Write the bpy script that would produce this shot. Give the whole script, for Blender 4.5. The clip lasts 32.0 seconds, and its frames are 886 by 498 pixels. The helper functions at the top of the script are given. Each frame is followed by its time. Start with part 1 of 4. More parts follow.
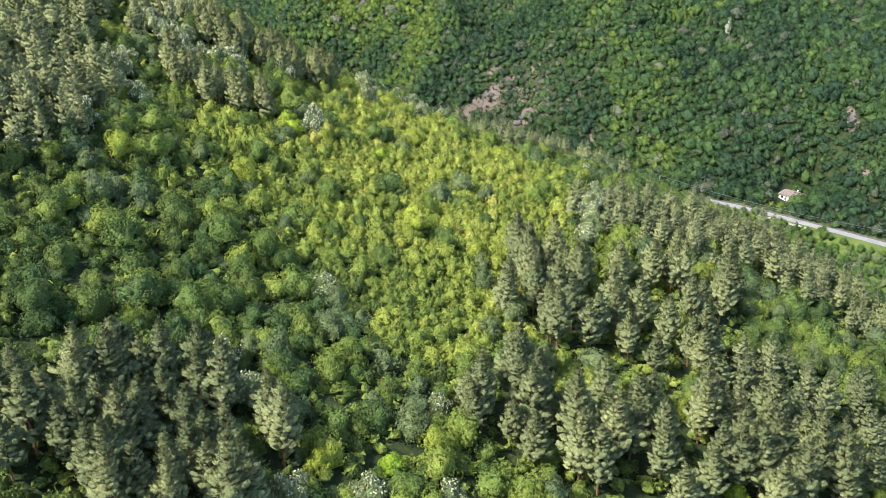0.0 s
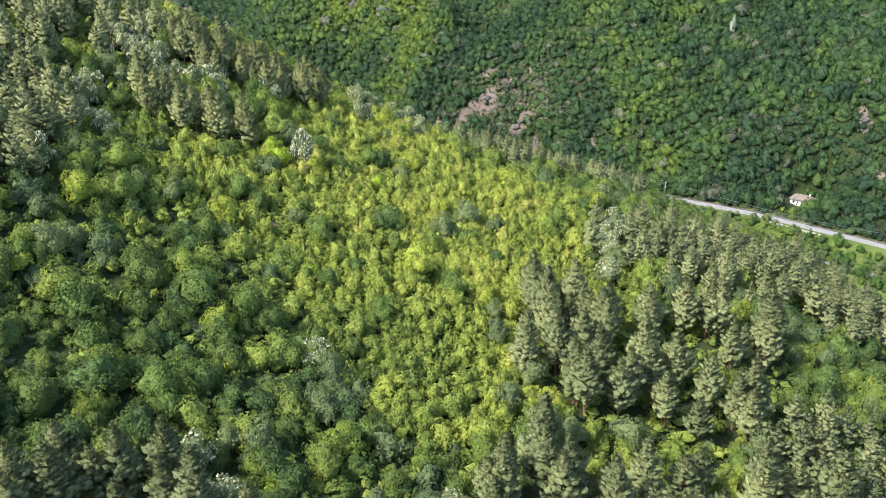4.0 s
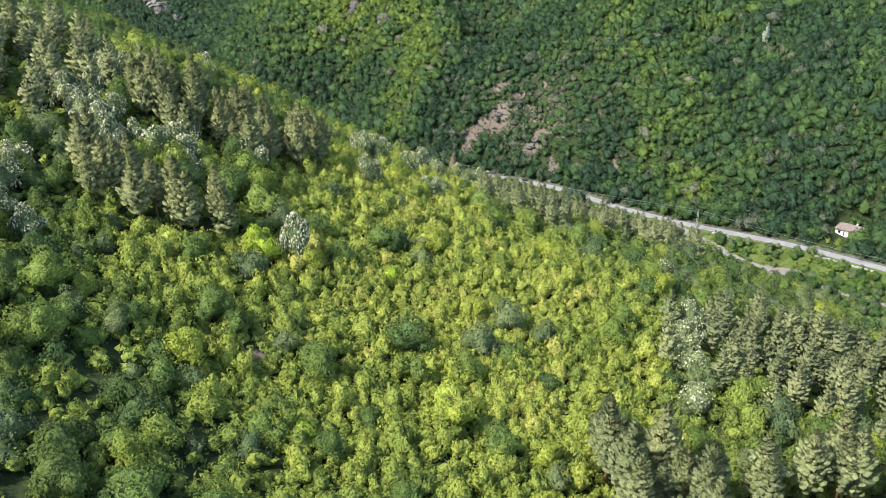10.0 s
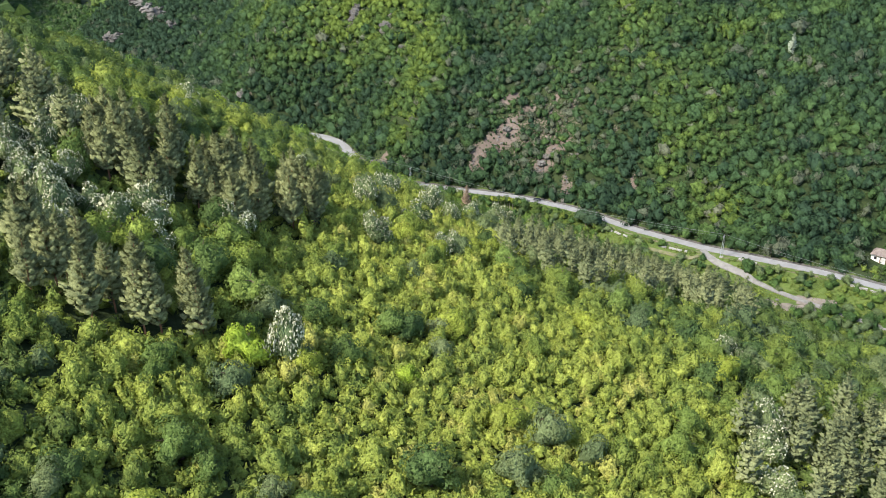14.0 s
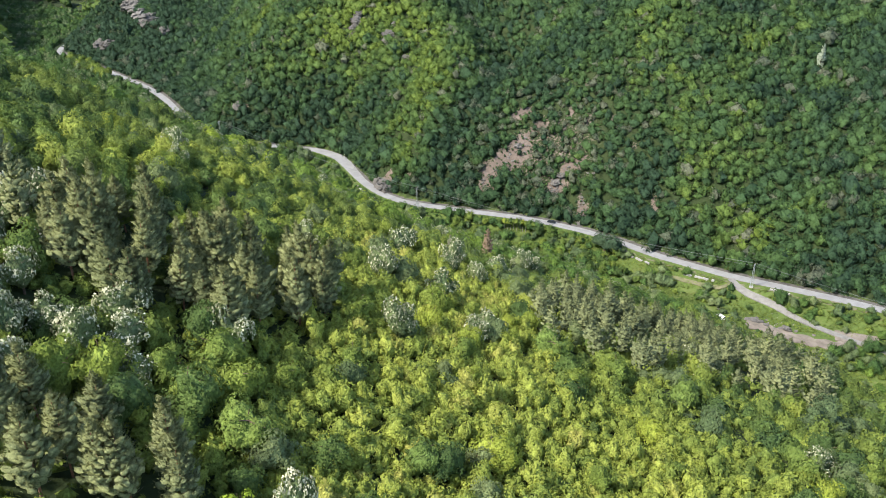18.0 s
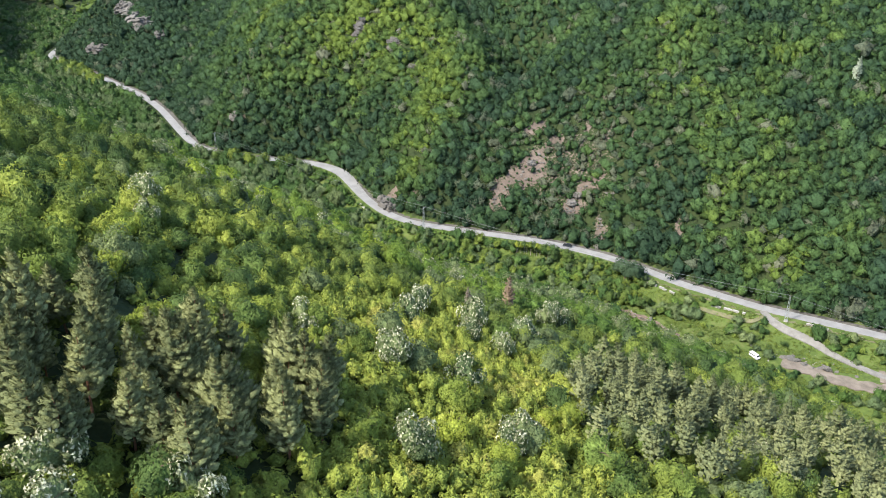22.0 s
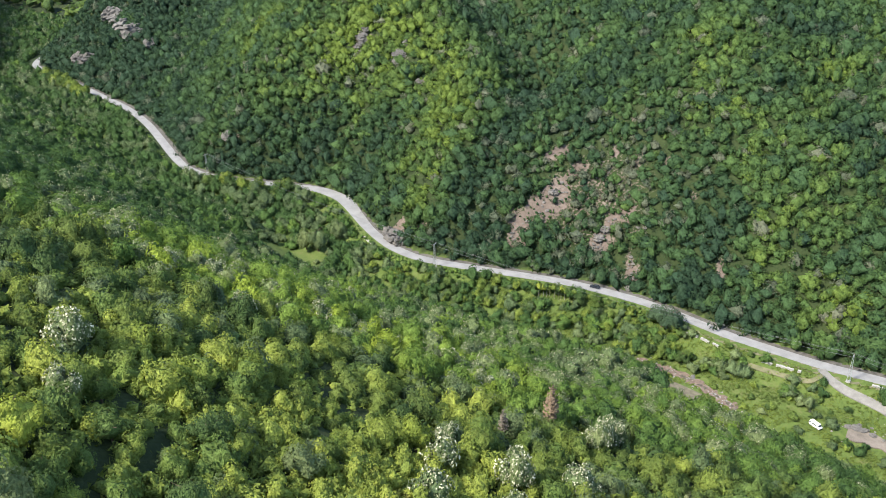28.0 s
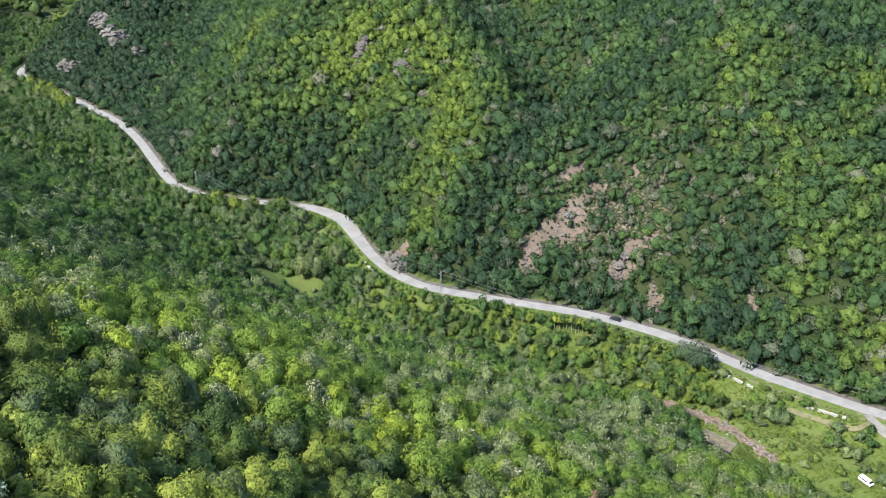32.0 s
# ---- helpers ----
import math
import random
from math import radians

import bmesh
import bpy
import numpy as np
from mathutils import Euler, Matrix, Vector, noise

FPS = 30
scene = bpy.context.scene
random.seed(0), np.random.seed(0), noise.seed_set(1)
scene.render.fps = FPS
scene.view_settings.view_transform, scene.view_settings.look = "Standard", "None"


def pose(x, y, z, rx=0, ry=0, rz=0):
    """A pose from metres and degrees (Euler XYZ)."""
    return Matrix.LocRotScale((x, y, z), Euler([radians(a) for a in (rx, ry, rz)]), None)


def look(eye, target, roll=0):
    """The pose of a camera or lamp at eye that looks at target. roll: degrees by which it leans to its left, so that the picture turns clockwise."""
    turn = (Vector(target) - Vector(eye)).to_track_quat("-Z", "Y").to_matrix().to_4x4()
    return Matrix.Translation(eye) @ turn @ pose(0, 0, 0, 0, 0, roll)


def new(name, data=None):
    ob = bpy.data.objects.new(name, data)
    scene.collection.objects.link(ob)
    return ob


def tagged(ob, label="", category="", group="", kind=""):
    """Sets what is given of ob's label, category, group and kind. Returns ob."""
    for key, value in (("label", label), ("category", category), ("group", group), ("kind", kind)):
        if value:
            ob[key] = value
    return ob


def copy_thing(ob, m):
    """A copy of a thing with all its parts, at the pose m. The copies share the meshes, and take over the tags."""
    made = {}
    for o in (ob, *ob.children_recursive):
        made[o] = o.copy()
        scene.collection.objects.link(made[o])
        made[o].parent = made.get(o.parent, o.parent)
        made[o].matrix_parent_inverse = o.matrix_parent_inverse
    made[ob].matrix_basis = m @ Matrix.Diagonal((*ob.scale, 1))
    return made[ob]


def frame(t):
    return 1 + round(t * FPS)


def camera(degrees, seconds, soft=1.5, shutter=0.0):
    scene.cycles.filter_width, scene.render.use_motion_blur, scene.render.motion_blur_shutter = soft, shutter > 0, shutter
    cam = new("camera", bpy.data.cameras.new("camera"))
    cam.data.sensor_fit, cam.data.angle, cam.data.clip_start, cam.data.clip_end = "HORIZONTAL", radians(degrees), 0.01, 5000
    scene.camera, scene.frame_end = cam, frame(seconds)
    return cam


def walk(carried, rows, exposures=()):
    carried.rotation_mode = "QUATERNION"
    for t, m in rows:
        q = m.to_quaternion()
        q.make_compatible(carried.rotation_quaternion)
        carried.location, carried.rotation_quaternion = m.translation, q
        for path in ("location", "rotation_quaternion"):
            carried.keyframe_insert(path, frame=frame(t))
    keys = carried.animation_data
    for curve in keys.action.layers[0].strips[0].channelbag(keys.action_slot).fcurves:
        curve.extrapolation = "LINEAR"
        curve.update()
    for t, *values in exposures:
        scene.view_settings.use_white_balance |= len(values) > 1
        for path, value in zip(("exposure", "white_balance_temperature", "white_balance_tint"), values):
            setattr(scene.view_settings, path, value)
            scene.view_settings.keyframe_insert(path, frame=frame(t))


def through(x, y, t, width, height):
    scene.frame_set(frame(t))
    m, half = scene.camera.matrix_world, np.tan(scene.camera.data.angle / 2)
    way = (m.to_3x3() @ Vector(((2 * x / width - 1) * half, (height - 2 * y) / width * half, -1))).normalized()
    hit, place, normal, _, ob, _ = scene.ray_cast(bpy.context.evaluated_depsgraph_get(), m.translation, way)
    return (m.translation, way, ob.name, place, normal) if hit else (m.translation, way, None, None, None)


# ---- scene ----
cam = camera(53.8, 32.0, .7)
PATH = [
    (0, (-0.532, 5.656, 182.916), (-0.599, 7.459, 182.054), 0.1),
    (1, (-1.081, 9.939, 182.848), (-1.143, 11.741, 181.983), -0.1),
    (2, (-1.902, 15.024, 182.931), (-1.96, 16.825, 182.062), -0.2),
    (3, (-2.79, 21.327, 182.768), (-2.844, 23.127, 181.896), -0.4),
    (6, (-5.992, 43.122, 181.774), (-6.043, 44.92, 180.899), -0.8),
    (7, (-7.421, 51.807, 181.476), (-7.47, 53.603, 180.598), -0.8),
    (8, (-8.282, 59.063, 181.821), (-8.333, 60.859, 180.942), -0.9),
    (9, (-9.495, 66.518, 182.039), (-9.544, 68.312, 181.158), -0.9),
    (10, (-10.642, 74.151, 181.929), (-10.691, 75.946, 181.048), -0.9),
    (11, (-11.744, 82.024, 181.624), (-11.791, 83.818, 180.742), -0.9),
    (12, (-12.519, 88.781, 182.154), (-12.569, 90.575, 181.27), -1.0),
    (13, (-13.664, 96.687, 182.021), (-13.714, 98.48, 181.137), -1.0),
    (14, (-14.845, 104.704, 181.833), (-14.894, 106.497, 180.949), -1.0),
    (15, (-15.803, 111.906, 182.286), (-15.854, 113.699, 181.401), -1.0),
    (18, (-21.131, 134.437, 183.434), (-21.174, 136.227, 182.542), -1.1),
    (19, (-22.249, 141.991, 183.01), (-22.292, 143.78, 182.117), -1.0),
    (20, (-23.405, 149.693, 182.47), (-23.447, 151.482, 181.577), -0.9),
    (21, (-24.682, 157.037, 182.365), (-24.725, 158.825, 181.471), -0.9),
    (22, (-25.021, 164.738, 181.88), (-25.067, 166.526, 180.986), -0.9),
    (23, (-26.122, 172.346, 181.248), (-26.168, 174.134, 180.354), -0.8),
    (24, (-27.234, 179.705, 180.576), (-27.281, 181.495, 179.683), -0.8),
    (25, (-28.825, 186.634, 179.665), (-28.87, 188.425, 178.775), -0.7),
    (28, (-30.175, 210.67, 182.068), (-30.228, 212.451, 181.159), -1.2),
    (29, (-30.948, 218.187, 181.902), (-31.001, 219.967, 180.991), -1.3),
    (30, (-31.721, 226.147, 181.384), (-31.775, 227.926, 180.472), -1.4),
    (31, (-33.04, 233.609, 180.779), (-33.092, 235.388, 179.867), -1.4),
    (32, (-34.038, 241.08, 180.284), (-34.089, 242.859, 179.371), -1.4),
]
walk(cam, [(t, look(eye, target, roll)) for t, eye, target, roll in PATH],
     [(0, 1.55), (6, 1.52), (9, 1.46), (12, 1.42), (15, 1.33), (18, 1.38), (23, 1.46), (26, 1.41), (28, 1.45), (32, 1.51)])

# ---- sky, sun ----
SUN_UP, SUN_ROUND = radians(50), radians(240)      # height above the horizon; compass turn, clockwise from +y
world = bpy.data.worlds.new("world")
scene.world = world
world.use_nodes = True
wn = world.node_tree.nodes
sky = wn.new("ShaderNodeTexSky")
sky.sky_type, sky.sun_disc = "NISHITA", False
sky.sun_elevation, sky.sun_rotation = SUN_UP, SUN_ROUND
wn["Background"].inputs[1].default_value = 0.15
world.node_tree.links.new(sky.outputs[0], wn["Background"].inputs[0])
sun_data = bpy.data.lights.new("sun", "SUN")
sun_data.energy, sun_data.angle, sun_data.color = 3.5, radians(6), (1, .95, .86)
sun = new("sun", sun_data)
toward = Vector((math.sin(SUN_ROUND) * math.cos(SUN_UP), math.cos(SUN_ROUND) * math.cos(SUN_UP), math.sin(SUN_UP)))
sun.matrix_world = look(toward * 900, (0, 0, 0))


# ---- materials ----
def material(name):
    m = bpy.data.materials.new(name)
    m.use_nodes = True
    m.node_tree.nodes["Principled BSDF"].inputs["Specular IOR Level"].default_value = .25
    return m, m.node_tree.nodes, m.node_tree.links


def ramp(nodes, stops):
    r = nodes.new("ShaderNodeValToRGB")
    while len(r.color_ramp.elements) < len(stops):
        r.color_ramp.elements.new(.5)
    for e, (at, col) in zip(r.color_ramp.elements, stops):
        e.position, e.color = at, (*col, 1)
    return r


MASS = {}      # leaf material of the sprays -> that of the leaf masses behind them


def leaf(name, stops, single, through=.40, rough=.75, spread=.22, holes=.0, grain=5.0, flower=0.0, mass=False, relief=.8):
    """Leaves. single: one tree an object, else a joined wood with a tint for each tree. holes: share of a spray open between its leaves.
    flower: share of cream flower sprays. mass: the closed leaf mass inside a crown, with a relief of its own."""
    m, n, l = material(name + ("_mass" if mass else ""))
    if single:
        pick = n.new("ShaderNodeObjectInfo").outputs["Random"]
    else:
        a = n.new("ShaderNodeAttribute")
        a.attribute_name = "tint"
        pick = a.outputs["Fac"]
    r = ramp(n, stops)
    l.new(pick, r.inputs[0])
    g = n.new("ShaderNodeNewGeometry")
    co = n.new("ShaderNodeTexCoord")
    grit, clump = n.new("ShaderNodeTexNoise"), n.new("ShaderNodeTexNoise")
    grit.inputs["Scale"].default_value, grit.inputs["Detail"].default_value, grit.inputs["Roughness"].default_value = grain, 2, .65
    clump.inputs["Scale"].default_value, clump.inputs["Detail"].default_value = grain * .28, 1
    tuft, warp = n.new("ShaderNodeTexVoronoi"), n.new("ShaderNodeVectorMath")
    tuft.inputs["Scale"].default_value = grain * .62
    warp.operation = "MULTIPLY_ADD"
    warp.inputs[1].default_value = (.9 / grain,) * 3
    l.new(grit.outputs["Color"], warp.inputs[0])
    l.new(co.outputs["Object"], warp.inputs[2])
    l.new(warp.outputs[0], tuft.inputs[0])
    l.new(co.outputs["Object"], grit.inputs[0])
    l.new(co.outputs["Object"], clump.inputs[0])
    apart = n.new("ShaderNodeSeparateColor")
    l.new(tuft.outputs["Color"], apart.inputs[0])
    mr, gr, cr = n.new("ShaderNodeMapRange"), n.new("ShaderNodeMapRange"), n.new("ShaderNodeMapRange")
    mr.inputs[3].default_value, mr.inputs[4].default_value = 1 - spread, 1 + spread
    gr.inputs[1].default_value, gr.inputs[2].default_value, gr.inputs[3].default_value, gr.inputs[4].default_value = .25, .75, .89, 1.11
    cr.inputs[1].default_value, cr.inputs[2].default_value, cr.inputs[3].default_value, cr.inputs[4].default_value = .25, .75, .84, 1.16
    l.new(apart.outputs[0], mr.inputs[0])
    l.new(grit.outputs[0], gr.inputs[0])
    l.new(clump.outputs[0], cr.inputs[0])
    both, three = n.new("ShaderNodeMath"), n.new("ShaderNodeMath")
    both.operation = three.operation = "MULTIPLY"
    l.new(mr.outputs[0], both.inputs[0])
    l.new(gr.outputs[0], both.inputs[1])
    l.new(both.outputs[0], three.inputs[0])
    l.new(cr.outputs[0], three.inputs[1])
    mul = n.new("ShaderNodeVectorMath")
    mul.operation = "SCALE"
    l.new(r.outputs[0], mul.inputs[0])
    l.new(three.outputs[0], mul.inputs["Scale"])
    hue = mul.outputs[0]
    if flower and not mass:
        pale = n.new("ShaderNodeMath")
        pale.operation = "LESS_THAN"
        pale.inputs[1].default_value = flower
        l.new(g.outputs["Random Per Island"], pale.inputs[0])
        mixed_hue = n.new("ShaderNodeMix")
        mixed_hue.data_type = "RGBA"
        mixed_hue.inputs[7].default_value = (.30, .31, .19, 1)
        l.new(pale.outputs[0], mixed_hue.inputs[0])
        l.new(hue, mixed_hue.inputs[6])
        hue = mixed_hue.outputs[2]
    p = n["Principled BSDF"]
    p.inputs["Roughness"].default_value, p.inputs["Specular IOR Level"].default_value = rough, .12
    l.new(hue, p.inputs["Base Color"])
    bp = n.new("ShaderNodeBump")
    bp.inputs["Strength"].default_value, bp.inputs["Distance"].default_value = (relief, 1.9 / grain) if mass else (.3, .12)
    if mass:
        dome = n.new("ShaderNodeMath")
        dome.operation = "MULTIPLY_ADD"
        dome.inputs[1].default_value = -1.0
        l.new(tuft.outputs["Distance"], dome.inputs[0])
        l.new(grit.outputs[0], dome.inputs[2])
        l.new(dome.outputs[0], bp.inputs["Height"])
    else:
        l.new(grit.outputs[0], bp.inputs["Height"])
    l.new(bp.outputs[0], p.inputs["Normal"])
    last = p
    if not mass:
        t = n.new("ShaderNodeBsdfTranslucent")
        l.new(hue, t.inputs[0])
        last = n.new("ShaderNodeMixShader")
        last.inputs[0].default_value = through
        l.new(p.outputs[0], last.inputs[1])
        l.new(t.outputs[0], last.inputs[2])
    if holes and not mass:
        gap = n.new("ShaderNodeTexNoise")
        gap.inputs["Scale"].default_value, gap.inputs["Detail"].default_value = grain * .9, 1
        l.new(co.outputs["Object"], gap.inputs[0])
        cut = n.new("ShaderNodeMath")
        cut.operation = "LESS_THAN"
        cut.inputs[1].default_value = holes
        l.new(gap.outputs[0], cut.inputs[0])
        clear, open_mix = n.new("ShaderNodeBsdfTransparent"), n.new("ShaderNodeMixShader")
        l.new(cut.outputs[0], open_mix.inputs[0])
        l.new(last.outputs[0], open_mix.inputs[1])
        l.new(clear.outputs[0], open_mix.inputs[2])
        last = open_mix
    l.new(last.outputs[0], n["Material Output"].inputs[0])
    if not mass:
        MASS[name] = leaf(name, stops, single, through, rough, spread, holes, grain, 0.0, True, relief)
    return m


def mineral(name, dark, light, scale, rough=.9, bump=.4, detail=8, fine=12.0):
    """Stone, soil, gravel, plaster: two scales of noise and a bump."""
    m, n, l = material(name)
    co = n.new("ShaderNodeTexCoord")
    a, b = n.new("ShaderNodeTexNoise"), n.new("ShaderNodeTexNoise")
    a.inputs["Scale"].default_value, a.inputs["Detail"].default_value = scale, detail
    b.inputs["Scale"].default_value, b.inputs["Detail"].default_value = scale * fine, 4
    for t in (a, b):
        l.new(co.outputs["Object"], t.inputs[0])
    add = n.new("ShaderNodeMath")
    add.operation = "MULTIPLY_ADD"
    add.inputs[1].default_value = .45
    l.new(b.outputs[0], add.inputs[0])
    l.new(a.outputs[0], add.inputs[2])
    r = ramp(n, [(.45, dark), (.95, light)])
    l.new(add.outputs[0], r.inputs[0])
    p = n["Principled BSDF"]
    l.new(r.outputs[0], p.inputs["Base Color"])
    p.inputs["Roughness"].default_value = rough
    bp = n.new("ShaderNodeBump")
    bp.inputs["Strength"].default_value, bp.inputs["Distance"].default_value = bump, .15
    l.new(b.outputs[0], bp.inputs["Height"])
    l.new(bp.outputs[0], p.inputs["Normal"])
    return m


def plain(name, col, rough=.5, metal=0.0):
    m, n, l = material(name)
    p = n["Principled BSDF"]
    t = n.new("ShaderNodeTexNoise")
    t.inputs["Scale"].default_value = 3
    r = ramp(n, [(.3, tuple(c * .85 for c in col)), (.7, col)])
    l.new(t.outputs[0], r.inputs[0])
    l.new(r.outputs[0], p.inputs["Base Color"])
    p.inputs["Roughness"].default_value, p.inputs["Metallic"].default_value = rough, metal
    return m


SHRUB = [(0, (.080, .116, .030)), (.3, (.156, .202, .041)), (.65, (.230, .270, .050)), (.9, (.280, .315, .060)), (1, (.29, .265, .075))]
GREEN = [(0, (.056, .094, .030)), (.35, (.102, .152, .036)), (.7, (.158, .208, .040)), (1, (.246, .286, .042))]
# Haze over the far slope is put into the blue of these dark stops.
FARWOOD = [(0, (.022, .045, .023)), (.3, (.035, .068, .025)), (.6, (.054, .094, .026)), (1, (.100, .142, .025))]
GREY = [(0, (.084, .122, .052)), (1, (.165, .202, .082))]
SLOPE = [(0, (.048, .092, .028)), (.35, (.084, .144, .032)), (.7, (.138, .206, .036)), (1, (.215, .278, .038))]
PINE = [(0, (.094, .112, .052)), (.5, (.130, .148, .068)), (1, (.176, .192, .086))]
WHITE = [(0, (.40, .40, .26)), (1, (.56, .55, .38))]
shrub_leaf, green_leaf_one, green_leaf = leaf("shrub_leaves", SHRUB, False, holes=.37), leaf("tree_leaves", GREEN, True, holes=.37), leaf("wood_leaves", GREEN, False, holes=.37, grain=4)
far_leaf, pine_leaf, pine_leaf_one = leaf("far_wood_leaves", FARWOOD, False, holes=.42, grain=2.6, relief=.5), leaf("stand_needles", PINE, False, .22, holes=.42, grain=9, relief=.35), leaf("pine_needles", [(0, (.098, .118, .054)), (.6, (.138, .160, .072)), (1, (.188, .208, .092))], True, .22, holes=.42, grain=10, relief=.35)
grey_leaf, white_bloom, grey_leaf_one = leaf("willow_leaves", GREY, False, holes=.37, grain=4, flower=.18), leaf("blossom", WHITE, True, .2, spread=.2), leaf("pale_leaves", GREY, True, holes=.37)
far_grey_leaf = leaf("far_pale_leaves", [(0, (.075, .092, .058)), (1, (.135, .145, .090))], False, holes=.42, grain=2.6)
ridge_needles = leaf("ridge_pine_needles", [(0, (.114, .132, .058)), (1, (.200, .216, .092))], True, .22, holes=.42, grain=10, relief=.35)
dark_leaf = leaf("dark_leaves", [(0, (.040, .072, .040)), (1, (.066, .105, .054))], True, holes=.37)
slope_leaf = leaf("slope_wood_leaves", SLOPE, False, holes=.37, grain=4)
valley_leaf = leaf("valley_leaves", GREEN[:3], True, holes=.37)
valley_grey = leaf("valley_pale_leaves", GREY, False, holes=.37, grain=4)
bloom_leaf = leaf("blossom_tree_leaves", GREY, True, holes=.37, flower=.35)
bark = mineral("bark", (.05, .035, .025), (.16, .11, .08), 3)
pine_bark = mineral("pine_bark", (.12, .06, .035), (.30, .155, .09), 3)
road_mat = mineral("pale_worn_asphalt", (.168, .166, .162), (.245, .242, .236), .25, .85, .15)
dirt = mineral("dirt", (.105, .088, .069), (.215, .182, .148), .4)
rock = mineral("rock", (.065, .060, .053), (.185, .172, .156), .45, .95, 1.0)
gravel = mineral("pale_track_gravel", (.125, .119, .105), (.22, .21, .19), .5)


dry_leaf = leaf("bare_twigs", [(0, (.16, .135, .10)), (1, (.22, .19, .15))], True, .1, holes=.5)
red_leaf = leaf("dead_needles", [(0, (.21, .150, .10)), (1, (.27, .200, .14))], True, .1)
lime_leaf = leaf("lime_leaves", [(0, (.20, .30, .03)), (1, (.26, .34, .04))], True)
twig = mineral("dead_twigs", (.12, .09, .075), (.26, .21, .18), 2)
concrete = mineral("pale_concrete", (.22, .21, .19), (.40, .385, .355), .6, .85, .3)
wire_mat, steel = plain("wire", (.16, .17, .17), .5, .6), plain("galvanised_steel", (.42, .45, .45), .45, .5)
white_paint, dark_paint, glass_mat, rubber = plain("white_paint", (.78, .78, .76), .25), plain("dark_paint", (.03, .035, .045), .25), plain("dark_glass", (.02, .025, .03), .08), plain("rubber", (.02, .02, .02), .8)
plaster, tile_mat, brown_wood = mineral("white_plaster", (.55, .53, .49), (.72, .70, .66), 1.2, .9, .15), mineral("brown_roof_tiles", (.13, .105, .09), (.25, .205, .178), 1.5, .85, .4), plain("brown_wood", (.17, .09, .05), .7)
bed = mineral("stream_bed", (.080, .056, .042), (.190, .140, .110), .9)
water_mat = mineral("stream_water", (.035, .032, .022), (.16, .14, .11), .9, .12, .5)
pebble = mineral("pale_stone", (.11, .105, .095), (.30, .285, .26), .8, .9, .5)
garden = mineral("tilled_soil", (.085, .075, .052), (.17, .15, .105), .7)
black_net = plain("black_sheet", (.03, .028, .026), .7)
verge = mineral("dark_verge", (.05, .048, .042), (.125, .115, .10), .5)
straw = mineral("dry_grass", (.085, .092, .042), (.165, .152, .088), .5)

# ---- ground form ----
# Valley road, from the lower end to the upper: x, y, z of its middle.
ROAD_A = [(330, 300, 0), (255, 355, 0), (200.7, 402.3, 0), (178, 420, 0), (146, 445, 0), (116, 461.5, 0), (96.2, 472, 0),
          (79.5, 484.2, 0), (68.7, 492.1, 0), (59.3, 500.7, .1), (49.7, 510.3, .2), (40.7, 517.2, .3), (29.4, 524.3, .4),
          (17.5, 530.7, .5), (4.9, 536, .6), (-12.5, 541.2, .8), (-28.2, 546.4, .9), (-42, 550.9, 1)]
ROAD_B = [(-53.8, 556, 1.2), (-66.3, 567, 1.4), (-77.7, 585.1, 1.6), (-85.8, 601.9, 1.8), (-94.7, 620, 2), (-107.3, 631, 2.3),
          (-125, 637.5, 2.6), (-145.5, 640.7, 3), (-170, 648, 3.5), (-188.8, 661.5, 4), (-211.6, 700.2, 4.5),
          (-230.2, 732.1, 5), (-252.8, 762.7, 5.5), (-284.4, 793.5, 6), (-320.1, 829.3, 6.5), (-349.9, 854.2, 7),
          (-366, 872, 7.3), (-370, 900, 7.6), (-352, 950, 8), (-310, 1040, 9), (-300, 1200, 12)]
ROAD = np.array(ROAD_A + ROAD_B, float)
# Stream at the foot of the near slope.
STREAM = np.array([(330, 262), (230, 330), (150, 385), (108, 409), (90, 425), (79, 434), (72, 442), (68.5, 447.5), (62.5, 455), (58, 461), (53, 469), (45, 477.5), (33, 484),
                   (18, 492), (-5, 505), (-30, 517), (-60, 530), (-95, 552), (-115, 585), (-130, 612), (-165, 625), (-205, 655), (-240, 700), (-300, 770), (-380, 840)], float)
# Swells of the near hill: rows from x = -330 to 125 by 65 m, columns from y = 0 to 720 by 60 m.
SWELL_W = [[0, 0, 0, 0, 0, 0, 0, 0, 0, 0, 0, 6.4, 3.8],
           [0, 0, 0, 0, 0, 23.3, 0, 11.2, 8.7, 5.2, -1, -1.5, 0],
           [-6, -1.1, 8.7, 12.6, 10.9, 12.5, 12.3, 10.2, 8.7, 6.5, -3.4, -7.3, 0],
           [-11.8, -7.3, 6.7, 0, 7.3, 4.8, 7.4, 6.3, -1.4, -5, -8.9, 0, 0]]
SWELL_E = [[0, 0, 4.8, 0.9, 25.0, 12.0, 12.4, 4.1, -10.7, -7.1, 0, 0, 0],
           [-12.3, -2.7, 1.6, -9.2, 2.1, -14.2, 0.3, -3.3, 3.6, 0, 0, 0, 0],
           [-18.4, 0, 4.1, 8.2, 19.7, 17.4, 19.2, -0.6, 0, 0, 0, 0, 0],
           [-21, 0, -4.2, 2.0, -0.5, -13.4, -10.2, -12.7, 0, 0, 0, 0, 0]]
SWELL = np.array(SWELL_W + SWELL_E, float)
